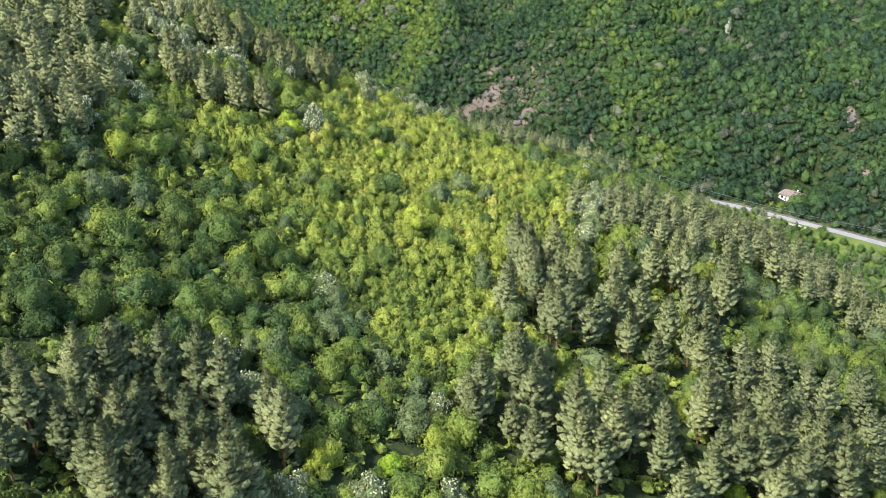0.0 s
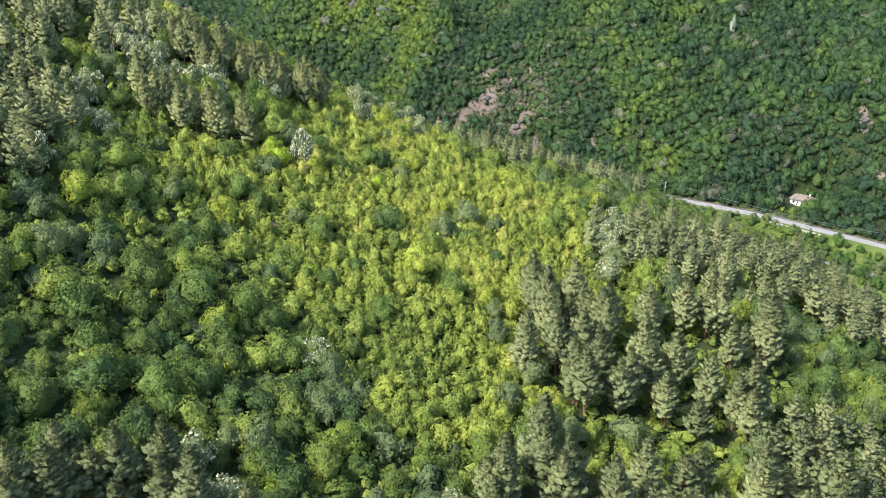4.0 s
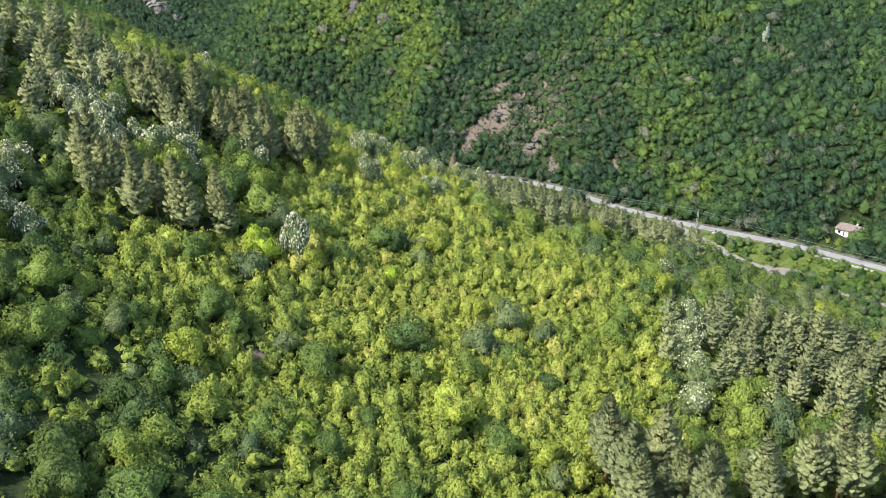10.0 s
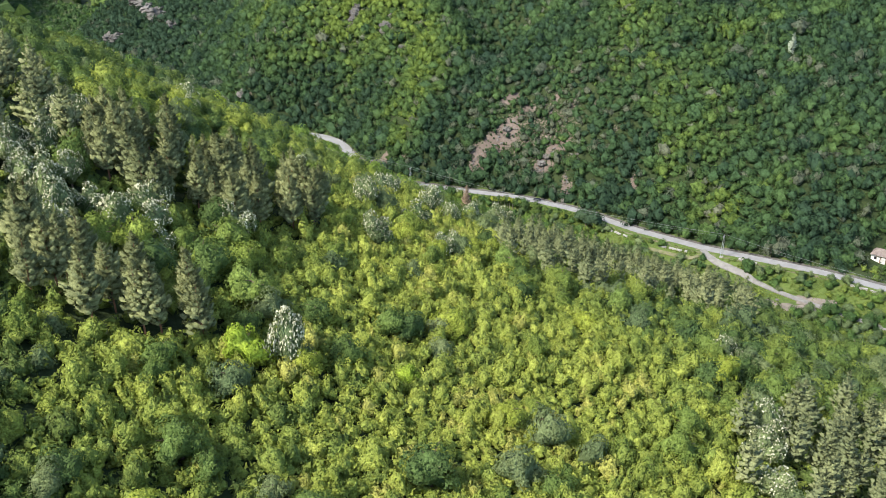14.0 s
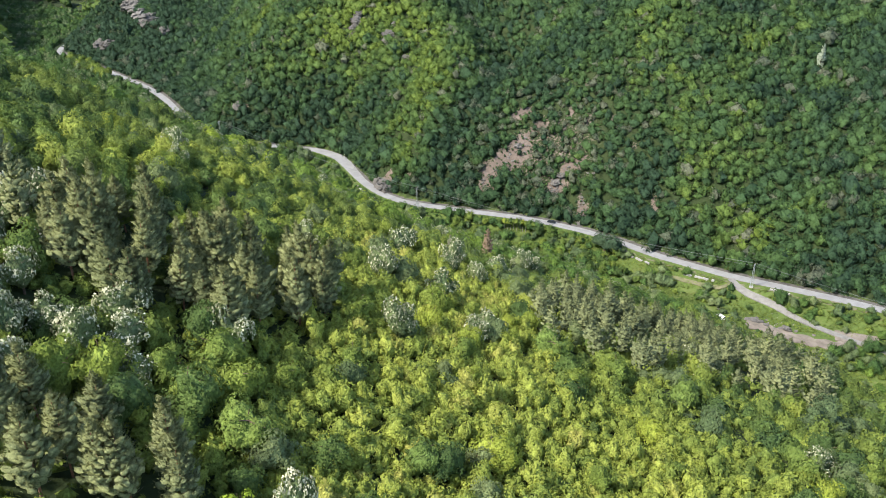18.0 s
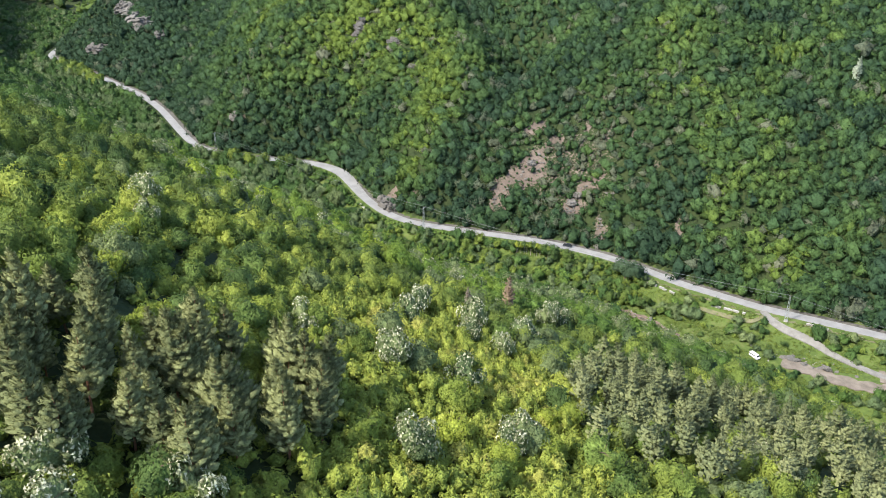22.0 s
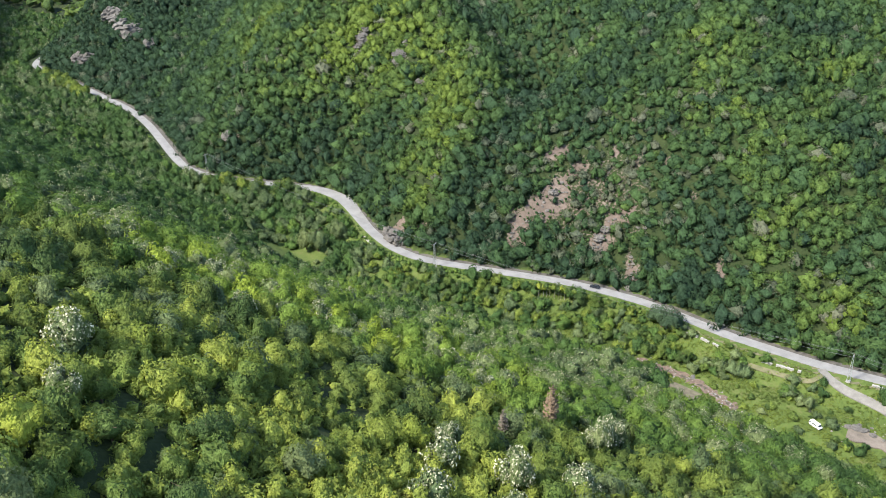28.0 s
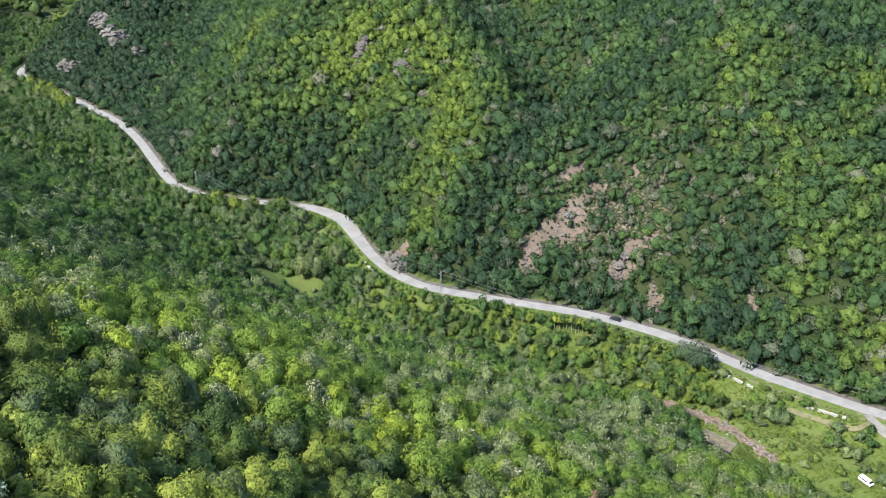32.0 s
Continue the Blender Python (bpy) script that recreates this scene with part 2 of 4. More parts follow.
# Spurs and gullies of the far slope: ends of a line, its half width, how much it lifts.
SPURS = [(-75, 600, -70, 720, 48, .42), (60, 540, 110, 640, 32, .26), (-20, 595, 10, 655, 12, -.26), (5, 655, -24, 725, 14, -.30), (-215, 700, -235, 860, 22, -.35),
         (-290, 850, -330, 960, 40, .25), (-150, 655, -170, 760, 35, .15), (180, 480, 230, 600, 45, -.1), (166, 450, 184, 458, 13, -.85)]


def to_line(x, y, line):
    """Signed distance to a line of points, and the part of its length reached."""
    best, dist, part = np.full(np.shape(x), 1e18), np.zeros(np.shape(x)), np.zeros(np.shape(x))
    for n in range(len(line) - 1):
        a, v = line[n], line[n + 1] - line[n]
        k = np.clip(((x - a[0]) * v[0] + (y - a[1]) * v[1]) / (v[0] ** 2 + v[1] ** 2), 0, 1)
        dx, dy = x - a[0] - k * v[0], y - a[1] - k * v[1]
        q = dx * dx + dy * dy
        m = q < best
        side = np.where(v[0] * dy - v[1] * dx < 0, -1.0, 1.0)
        best, dist, part = np.where(m, q, best), np.where(m, side * np.sqrt(q), dist), np.where(m, n + k, part)
    return dist, part


def step(a, b, v):
    k = np.clip((v - a) / (b - a), 0, 1)
    return k * k * (3 - 2 * k)


def height(x, y):
    x, y = np.asarray(x, float), np.asarray(y, float)
    d, part = to_line(x, y, ROAD[:, :2])
    zr = np.interp(part, np.arange(len(ROAD)), ROAD[:, 2])
    hill = 126.9 -0.2539 * x -0.2410 * y
    for i in range(8):
        for j in range(13):
            if SWELL[i, j]:
                hill = hill + SWELL[i, j] * np.exp(-((x + 330 - 65 * i) ** 2 + (y - 60 * j) ** 2) / (2 * 62 * 62))
    hill = np.where(hill > 150, 150 + 160 * np.tanh((hill - 150) / 160), hill)
    floor = zr - .1 - 4.2 * step(4.5, 16, d)
    brook = np.abs(to_line(x, y, STREAM)[0])
    floor = floor - .6 * (1 - step(1, 7, brook))
    hill = hill + 1.2 + .55 * np.maximum(d - 8, 0) * step(760, 900, y) * step(-250, -330, x)
    bank = floor + .85 * np.maximum(to_line(x, y, STREAM)[0] - 4 - 23 * np.exp(-((x - 45) ** 2 / 170 + (y - 450) ** 2 / 340)), 0) + 1.5
    hill = (bank + hill - np.sqrt((bank - hill) ** 2 + 60)) / 2
    near = (floor + hill + np.sqrt((floor - hill) ** 2 + 20)) / 2 - 2.2 * np.exp(-np.abs(floor - hill) / 5)
    m = np.maximum(-d - 7.5, 0)
    lift = 1 + 0 * x
    for ax, ay, bx, by, w, up in SPURS:
        q = np.abs(to_line(x, y, np.array([(ax, ay), (bx, by)], float))[0])
        lift = lift + up * np.exp(-(q / w) ** 2 / 2)
    far = zr - .1 + .92 * m / (1 + m / 240) * lift
    ripple = .7 * np.sin(x * .11 + 1.3 * np.sin(y * .06)) * np.sin(y * .09 + 2) * step(15, 40, np.abs(d))
    return np.where(d > 0, near, far) + ripple
# ---- end of ground form ----


# ---- meshes from arrays ----
rng = np.random.default_rng(7)


def mesh_from(name, verts, faces, mats, tint=None, index=None, smooth=False, normals=None):
    """A mesh from arrays: verts (n, 3), faces (m, 3 or 4), material index a face, tint a vertex."""
    me = bpy.data.meshes.new(name)
    verts, faces = np.ascontiguousarray(verts, np.float32), np.ascontiguousarray(faces, np.int32)
    k = faces.shape[1]
    me.vertices.add(len(verts))
    me.vertices.foreach_set("co", verts.ravel())
    me.loops.add(faces.size)
    me.loops.foreach_set("vertex_index", faces.ravel())
    me.polygons.add(len(faces))
    me.polygons.foreach_set("loop_start", np.arange(0, faces.size, k, dtype=np.int32))
    if index is not None:
        me.polygons.foreach_set("material_index", np.ascontiguousarray(index, np.int32))
    me.polygons.foreach_set("use_smooth", np.full(len(faces), smooth or normals is not None))
    if tint is not None:
        at = me.attributes.new("tint", "FLOAT", "POINT")
        at.data.foreach_set("value", np.ascontiguousarray(tint, np.float32))
    if normals is not None:
        at = me.attributes.new("custom_normal", "FLOAT_VECTOR", "POINT")
        at.data.foreach_set("vector", np.ascontiguousarray(normals, np.float32).ravel())
    for m in mats:
        me.materials.append(m)
    me.update(calc_edges=True)
    return me


def unit(v):
    return v / (np.linalg.norm(v, axis=1)[:, None] + 1e-9)


def cards(points, normals, size, jitter, long=1.0, seed=0, wide=1.0, along=None):
    """One small leaf spray at each point. The normals round the lobes are kept, so that a crown shades as a soft mass."""
    r = np.random.default_rng(seed)
    n = unit(normals + r.normal(0, jitter, normals.shape))
    u = unit(np.cross(n, r.normal(0, 1, n.shape))) if along is None else unit(along + r.normal(0, .3, n.shape))
    v = unit(np.cross(n, u))
    s = size * r.uniform(.65, 1.35, (len(points), 1))
    a, b, c = points + u * s * .62 * long, points - u * s * .42 * long + v * s * .5 * wide, points - u * s * .36 * long - v * s * .54 * wide
    verts = np.stack([a, b, c], 1).reshape(-1, 3)
    soft = unit(unit(normals) * .5 + n * .7)
    return verts, np.arange(len(verts)).reshape(-1, 3), np.repeat(soft, 3, axis=0)


def ico(level):
    bm = bmesh.new()
    bmesh.ops.create_icosphere(bm, subdivisions=level, radius=1)
    v = np.array([q.co[:] for q in bm.verts])
    f = np.array([[q.index for q in p.verts] for p in bm.faces])
    bm.free()
    return v, f


ICO = {k: ico(k) for k in (1, 2, 3)}


def crown(seed, count, size, lobes=9, tall=1.0, jitter=.42, core=2, low=-.35):
    """A broad-leaved crown about 2 wide and 1.4 high: a lumpy leaf mass of rounded lobes, with leaf sprays on their outer side.
    Gives points, faces, normals and how many faces are sprays."""
    r = np.random.default_rng(seed)
    cen, rad = [(r.normal(0, .14), r.normal(0, .14), .98 * tall)], [r.uniform(.26, .42)]
    for k in range(1, lobes):
        a, q = 2.4 * k + r.uniform(-.6, .6), .80 * math.sqrt(r.uniform(.06, 1))
        cen.append((q * math.cos(a), q * math.sin(a), (.26 + .70 * (1 - (q / .85) ** 2) * r.uniform(.4, 1.15) + r.uniform(-.12, .26)) * tall))
        rad.append(r.uniform(.16, .38))
    cen, rad = np.array(cen), np.array(rad)
    tries = count * 4
    which = r.choice(lobes, tries, p=rad ** 2 / (rad ** 2).sum())
    d = r.normal(0, 1, (tries, 3))
    d[:, 2] = np.where(d[:, 2] < low, -d[:, 2], d[:, 2])
    d = unit(d)
    pts = cen[which] + d * (rad[which] * r.uniform(.88, 1.06, tries))[:, None]
    gap = np.linalg.norm(pts[:, None] - cen[None], axis=2) / rad[None]
    gap[np.arange(tries), which] = 9
    free = np.flatnonzero(gap.min(axis=1) > .9)[:count]
    pts, d = pts[free], d[free]
    v, f, n = cards(pts, unit(d + .4 * unit(pts - np.array([0, 0, .35])) + np.array([0, 0, .12])), size, jitter, 1.1, seed)
    sprays = len(f)
    if core:
        way, faces = ICO[core]
        mid = np.array([0, 0, .45 * tall])
        far, out = np.full(len(way), .40), way.copy()
        for c, q in zip(cen, rad):
            o = mid - c
            b = way @ o
            disc = b * b - (o @ o - q * q)
            ex = np.where(disc > 0, -b + np.sqrt(np.maximum(disc, 0)), 0)
            m = ex > far
            far = np.where(m, ex, far)
            out = np.where(m[:, None], (mid + way * ex[:, None] - c) / q, out)
        hull = mid + way * (far * r.uniform(.76, .98, len(way)))[:, None]
        hull[:, 2] = np.maximum(hull[:, 2], .03)
        f = np.vstack([f, faces + len(v)])
        v = np.vstack([v, hull])
        n = np.vstack([n, unit(unit(out) + .35 * way)])
    return v, f, n, sprays


def softened(made, up=.7):
    """Turns the normals of a crown towards the sky, as in a closed canopy."""
    v, f, n, sprays = made
    return v, f, unit(n + np.array([0, 0, up])), sprays


def stretch(made, sx, sy, sz, up=0.0):
    v, f, n, sprays = made
    k = np.array([sx, sy, sz])
    return v * k + np.array([0, 0, up]), f, unit(n / k), sprays


def pine_crown(seed, layers, per, clumps, size, tall=12.0, wide=2.95, start=.26):
    """Whorls of upswept boughs, each a fan of needle tufts with sprays, dense towards the rounded top and uneven."""
    r = np.random.default_rng(seed)
    pts, nor, way, big = [], [], [], []
    mv, mf, mn, at = [], [], [], 0
    iv, jf = ICO[1]
    sway = r.uniform(0, 6.283)
    for k in range(layers):
        u = min(1, max(0, (k + r.uniform(-.3, .3)) / (layers - 1)))
        z = tall * (start + (.95 - start) * u)
        reach = wide * (.10 + .90 * (1 - u) ** .88) * (.62 + .38 * min(1, u * 4)) * r.uniform(.85, 1.12)
        turn = r.uniform(0, 6.283)
        n_here = per if u < .75 else max(4, per - 3)
        for b in range(n_here):
            if r.uniform(0, 1) < .10 + .18 * (u < .25):
                continue
            a = turn + 6.283 * b / n_here + r.uniform(-.3, .3)
            ln = reach * r.uniform(.7, 1.15) * (1 + .12 * math.cos(a - sway))
            ca, sa = math.cos(a), math.sin(a)
            for q, part_of in ((.50, .34), (.92, .26)):
                o = r.normal(0, .05, 3) * ln
                c = np.array([ca * ln * q, sa * ln * q, z + ln * (.52 * q * q - .08 * q)]) + o + np.array([0, 0, r.normal(0, .028) * tall])
                tilt = .35 + .8 * q
                e1 = np.array([ca, sa, tilt]) / math.sqrt(1 + tilt * tilt)
                e2 = np.array([-sa, ca, 0])
                e3 = np.cross(e1, e2)
                rr = part_of * ln + .10
                shape = iv * (1 + r.uniform(-.4, .4, (len(iv), 1)))
                mv.append(c + shape[:, :1] * e1 * rr * .85 + shape[:, 1:2] * e2 * rr * .62 + shape[:, 2:] * e3 * rr * .46)
                mn.append(unit(iv[:, :1] * e1 + iv[:, 1:2] * e2 * .8 + iv[:, 2:] * e3 * 1.2 + np.array([ca, sa, .8]) * .9))
                mf.append(jf + at)
                at += len(iv)
                for _ in range(clumps):
                    w = r.normal(0, .75, 3)
                    pts.append(tuple(c + e1 * rr * (w[0] * .8 + .35) + e2 * rr * w[1] * .8 + e3 * rr * abs(w[2]) * .5))
                    nor.append((ca * (.35 + .6 * q), sa * (.35 + .6 * q), .55))
                    way.append((ca * .8 + r.normal(0, .2), sa * .8 + r.normal(0, .2), .45 + .6 * q))
                    big.append(r.uniform(.7, 1.2))
    for _ in range(16):
        pts.append((r.normal(0, .14), r.normal(0, .14), tall * r.uniform(.92, 1.02)))
        nor.append((r.normal(0, .5), r.normal(0, .5), .6))
        way.append((r.normal(0, .4), r.normal(0, .4), 1))
        big.append(1.0)
    v, f, n = cards(np.array(pts), unit(np.array(nor)), size * np.array(big)[:, None], .3, 1.7, seed, .45, np.array(way))
    return np.vstack([v] + mv), np.vstack([f] + [q + len(v) for q in mf]), np.vstack([n] + mn), len(f)


def tube(a, b, ra, rb, sides=6):
    a, b = np.array(a, float), np.array(b, float)
    w = (b - a) / np.linalg.norm(b - a)
    u = np.cross(w, (0.31, .95, .05)); u /= np.linalg.norm(u)
    v = np.cross(w, u)
    t = np.linspace(0, 2 * math.pi, sides, endpoint=False)[:, None]
    ring = np.cos(t) * u + np.sin(t) * v
    vs = np.vstack([a + ring * ra, b + ring * rb])
    fs = [(i, (i + 1) % sides, sides + (i + 1) % sides) for i in range(sides)] + [(i, sides + (i + 1) % sides, sides + i) for i in range(sides)]
    return vs, np.array(fs)


def joined(parts):
    vs, fs, at = [], [], 0
    for v, f in parts:
        vs.append(v); fs.append(f + at); at += len(v)
    return np.vstack(vs), np.vstack(fs)


def wood(name, variants, x, y, scale, tall, tint, mat, label, category, sink=.0):
    """One joined wood: each tree a turned, scaled variant on the ground."""
    z = height(x, y)
    vs, fs, ts, ns, ks, at = [], [], [], [], [], 0
    pick, turn = rng.integers(0, len(variants), len(x)), rng.uniform(0, 6.283, len(x))
    for k, (v, f, n, sprays) in enumerate(variants):
        m = pick == k
        if not m.any():
            continue
        c, s = np.cos(turn[m])[:, None] * scale[m][:, None], np.sin(turn[m])[:, None] * scale[m][:, None]
        px = c * v[:, 0] - s * v[:, 1] + x[m][:, None]
        py = s * v[:, 0] + c * v[:, 1] + y[m][:, None]
        pz = v[:, 2] * tall[m][:, None] + z[m][:, None] - sink
        vs.append(np.stack([px, py, pz], 2).reshape(-1, 3))
        fs.append((f[None] + (np.arange(m.sum()) * len(v))[:, None, None]).reshape(-1, 3) + at)
        c, s = np.cos(turn[m])[:, None], np.sin(turn[m])[:, None]
        ns.append(np.stack([c * n[:, 0] - s * n[:, 1], s * n[:, 0] + c * n[:, 1], np.repeat(n[:, 2][None], m.sum(), 0)], 2).reshape(-1, 3))
        ts.append(np.repeat(tint[m], len(v)))
        ks.append(np.tile(np.arange(len(f)) >= sprays, m.sum()))
        at += len(v) * m.sum()
    ob = new(name, mesh_from(name, np.vstack(vs), np.vstack(fs), [mat, MASS[mat.name]], np.concatenate(ts), np.concatenate(ks), normals=np.vstack(ns)))
    return tagged(ob, label, category, kind="stuff")


def scatter(x0, x1, y0, y1, cell, seed):
    r = np.random.default_rng(seed)
    gx, gy = np.meshgrid(np.arange(x0, x1, cell), np.arange(y0, y1, cell * .87))
    gx = gx + (np.arange(gx.shape[0]) % 2)[:, None] * cell / 2
    return (gx + r.uniform(-.5, .5, gx.shape) * cell).ravel(), (gy + r.uniform(-.5, .5, gy.shape) * cell).ravel()


def fbm(x, y, scale, seed):
    """Smooth noise about 0..1 from a few turned waves."""
    r = np.random.default_rng(seed)
    out = 0 * x
    for o in range(7):
        a, ph, k = r.uniform(0, 6.283), r.uniform(0, 6.283), r.uniform(.6, 2.2) / scale
        b, qh = r.uniform(0, 6.283), r.uniform(0, 6.283)
        out = out + np.sin((x * math.cos(a) + y * math.sin(a)) * k * 6.283 + ph + 1.2 * np.sin((x * math.cos(b) + y * math.sin(b)) * k * 4 + qh))
    return np.clip(.5 + out / 9, 0, 1)


# ---- plan of the cover ----
# Pine stands: middle, half widths, share of places taken.
STANDS = [(-38, 90, 17, 15, .95), (30, 116, 36, 13, .62), (24, 147, 20, 9, .75), (14, 163, 8, 11, .9), (41, 165, 15, 8, .6), (-60, 201.5, 13, 5.5, .9), (-67, 236, 9, 12, .7), (-55, 240, 9, 11, .8), (-45, 248, 6, 10, .8), (-48, 237, 6, 6, .85)]
FAR_STANDS = [(66, 132, 26, 16, .55), (60, 205, 35, 18, .95), (88, 190, 20, 15, .8), (-86, 166, 13, 26, .8),
              (-102, 205, 14, 22, .6), (-88, 232, 12, 20, .62), (21, 289, 29, 23, .95), (5, 266, 12, 6, .5), (40, 268, 14, 9, .5)]
# Narrow grassy cut along the edge of the pine stand.
GRASS_CUT = np.array([(24.5, 190), (26.5, 198), (29, 208), (30, 216)], float)
# Bare earth and rock on the slopes: middle, half widths.
BARE = [(5, 567, 10, 5.5), (-6, 561, 5, 7), (-9, 558, 2.6, 4.5), (12, 572, 4.5, 5.5), (27, 547, 5, 4.5), (35, 553, 6.5, 2.4), (43, 545, 2.6, 2.6), (39, 533, 2.2, 5.5), (12, 588, 6, 3), (20, 579, 5, 2.5),
        (38, 582, 3.4, 2.2), (46, 573, 3.6, 1.8), (56, 565, 4, 1.5), (46, 594, 3.5, 1.5), (66, 549, 3, 1.5), (71, 519, 1.8, 4), (-63, 578, 5, 5.5), (-51, 571, 3, 2), (-40.5, 175, 1.9, 2.6)]
BARE_FAR = [(209, 482, 3, 9), (206, 446, 3, 4), (-158, 668, 3, 2), (-86, 694, 6, 4), (-66, 676, 5, 3), (-54, 656, 4, 2)]
BARE = BARE + BARE_FAR
# Lighter and darker wood on the far slope: middle, half widths, how strongly.
LIGHT_WOOD = [(-154, 745, 40, 26, .30), (-112, 697, 34, 26, .36), (-70, 690, 30, 30, .46), (-42, 655, 20, 26, .55), (-34, 618, 14, 14, .38), (-53, 610, 15, 18, .42), (-48, 583, 12, 12, .30),
              (88, 617, 16, 20, .30), (80, 592, 15, 18, .34), (95, 567, 16, 13, .40), (80, 551, 12, 9, .26), (100, 528, 20, 14, .50), (86, 514, 13, 8, .42), (108, 490, 16, 10, .48), (122, 589, 18, 16, .26)]
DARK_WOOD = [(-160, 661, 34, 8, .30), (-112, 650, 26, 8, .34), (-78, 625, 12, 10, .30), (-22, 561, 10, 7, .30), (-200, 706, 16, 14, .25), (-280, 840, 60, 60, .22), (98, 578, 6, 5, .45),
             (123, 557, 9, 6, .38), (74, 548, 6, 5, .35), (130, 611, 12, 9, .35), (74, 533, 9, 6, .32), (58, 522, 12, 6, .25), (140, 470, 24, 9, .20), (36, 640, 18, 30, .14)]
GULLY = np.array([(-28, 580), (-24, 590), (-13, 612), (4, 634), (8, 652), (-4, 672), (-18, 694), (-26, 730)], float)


OPEN = [(43, 455, 9, 8), (44, 450, 12, 9), (52, 445, 8, 6), (38, 463, 8, 8), (48, 448, 8, 5), (102, 458, 8, 8), (58, 487, 7, 6), (82, 469, 9, 6), (46, 459, 9, 9), (53, 453, 7, 7), (60, 461, 11, 9), (68, 458, 13, 9), (80, 452, 15, 10), (94, 446, 14, 10), (108, 438, 15, 10), (118, 427, 14, 9), (128, 432, 12, 8), (-117, 563, 9, 14), (-70, 548, 7, 3), (8, 515, 9, 3), (135, 428, 14, 7)]


def in_spots(x, y, spots, seed=3, rag=.35):
    """How deep a place lies in any of the spots, with ragged edges: above 0 is inside."""
    n = fbm(x, y, 9, seed) - .5
    best = np.full(np.shape(x), -9.0)
    for s in spots:
        best = np.maximum(best, 1 - np.hypot((x - s[0]) / s[2], (y - s[1]) / s[3]) + n * rag)
    return best


# ---- ground ----
def axis(lo, hi, cell, out):
    mid = np.arange(lo, hi + 1, cell)
    far = np.cumsum(cell * 1.22 ** np.arange(1, 60))
    far = far[far < out]
    return np.concatenate([lo - far[::-1], mid, hi + far])


gx, gy = axis(-460, 260, 3, 2400), axis(-40, 960, 3, 2400)
GX, GY = np.meshgrid(gx, gy)
GZ = height(GX.ravel(), GY.ravel())
nx, ny = len(gx), len(gy)
q = (np.arange(ny - 1)[:, None] * nx + np.arange(nx - 1)).ravel()
quads = np.stack([q, q + 1, q + nx + 1, q + nx], 1)
gm, n, l = material("forest_ground")
co = n.new("ShaderNodeTexCoord")
at = n.new("ShaderNodeAttribute")
at.attribute_name = "tint"
t1, t2 = n.new("ShaderNodeTexNoise"), n.new("ShaderNodeTexNoise")
t1.inputs["Scale"].default_value, t2.inputs["Scale"].default_value = .12, .9
t1.inputs["Detail"].default_value = t2.inputs["Detail"].default_value = 8
for t in (t1, t2):
    l.new(co.outputs["Object"], t.inputs[0])
grass = ramp(n, [(.3, (.044, .068, .016)), (.52, (.082, .118, .025)), (.75, (.125, .122, .050))])
bare_r = ramp(n, [(.3, (.070, .056, .044)), (.55, (.135, .105, .085)), (.8, (.21, .18, .155))])
# Soil is coloured dark so that gaps between crowns look shaded.
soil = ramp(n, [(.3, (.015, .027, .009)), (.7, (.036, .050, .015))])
for r in (grass, bare_r, soil):
    mixv = n.new("ShaderNodeMix")
    mixv.inputs[0].default_value = .5
    l.new(t1.outputs[0], mixv.inputs[2])
    l.new(t2.outputs[0], mixv.inputs[3])
    l.new(mixv.outputs[0], r.inputs[0])
m1, m2 = n.new("ShaderNodeMix"), n.new("ShaderNodeMix")
m1.data_type = m2.data_type = "RGBA"
w1, w2 = n.new("ShaderNodeMapRange"), n.new("ShaderNodeMapRange")
w1.inputs[1].default_value, w1.inputs[2].default_value = .2, .5
w2.inputs[1].default_value, w2.inputs[2].default_value = .42, .58
l.new(at.outputs["Fac"], w1.inputs[0])
at2 = n.new("ShaderNodeAttribute")
at2.attribute_name = "bare"
edge = n.new("ShaderNodeMath")
edge.operation = "MULTIPLY_ADD"
edge.inputs[1].default_value = .9
shift = n.new("ShaderNodeMath")
shift.operation = "SUBTRACT"
shift.inputs[1].default_value = .5
l.new(t2.outputs[0], shift.inputs[0])
l.new(shift.outputs[0], edge.inputs[0])
l.new(at2.outputs["Fac"], edge.inputs[2])
l.new(edge.outputs[0], w2.inputs[0])
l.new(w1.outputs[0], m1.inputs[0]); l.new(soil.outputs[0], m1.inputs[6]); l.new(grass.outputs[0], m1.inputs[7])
l.new(w2.outputs[0], m2.inputs[0]); l.new(m1.outputs[2], m2.inputs[6]); l.new(bare_r.outputs[0], m2.inputs[7])
l.new(m2.outputs[2], n["Principled BSDF"].inputs["Base Color"])
n["Principled BSDF"].inputs["Roughness"].default_value = .95
bp = n.new("ShaderNodeBump")
bp.inputs["Distance"].default_value = .4
l.new(t2.outputs[0], bp.inputs["Height"]); l.new(bp.outputs[0], n["Principled BSDF"].inputs["Normal"])
FX, FY = GX.ravel(), GY.ravel()
RD = to_line(FX, FY, ROAD[:, :2])[0]
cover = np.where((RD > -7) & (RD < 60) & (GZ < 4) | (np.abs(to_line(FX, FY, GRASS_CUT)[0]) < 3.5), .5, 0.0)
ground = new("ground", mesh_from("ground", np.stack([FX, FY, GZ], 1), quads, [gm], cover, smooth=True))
bare_at = ground.data.attributes.new("bare", "FLOAT", "POINT")
dry = .50 * np.exp(-(((FX - 26) / 40) ** 2 + ((FY - 565) / 32) ** 2)) * (RD < -8)
bare_at.data.foreach_set("value", np.clip(np.maximum(.5 + in_spots(FX, FY, BARE, 3, .75), dry), 0, 1).astype(np.float32))
tagged(ground, "forest floor, valley grass and bare earth", "ground", kind="structure")


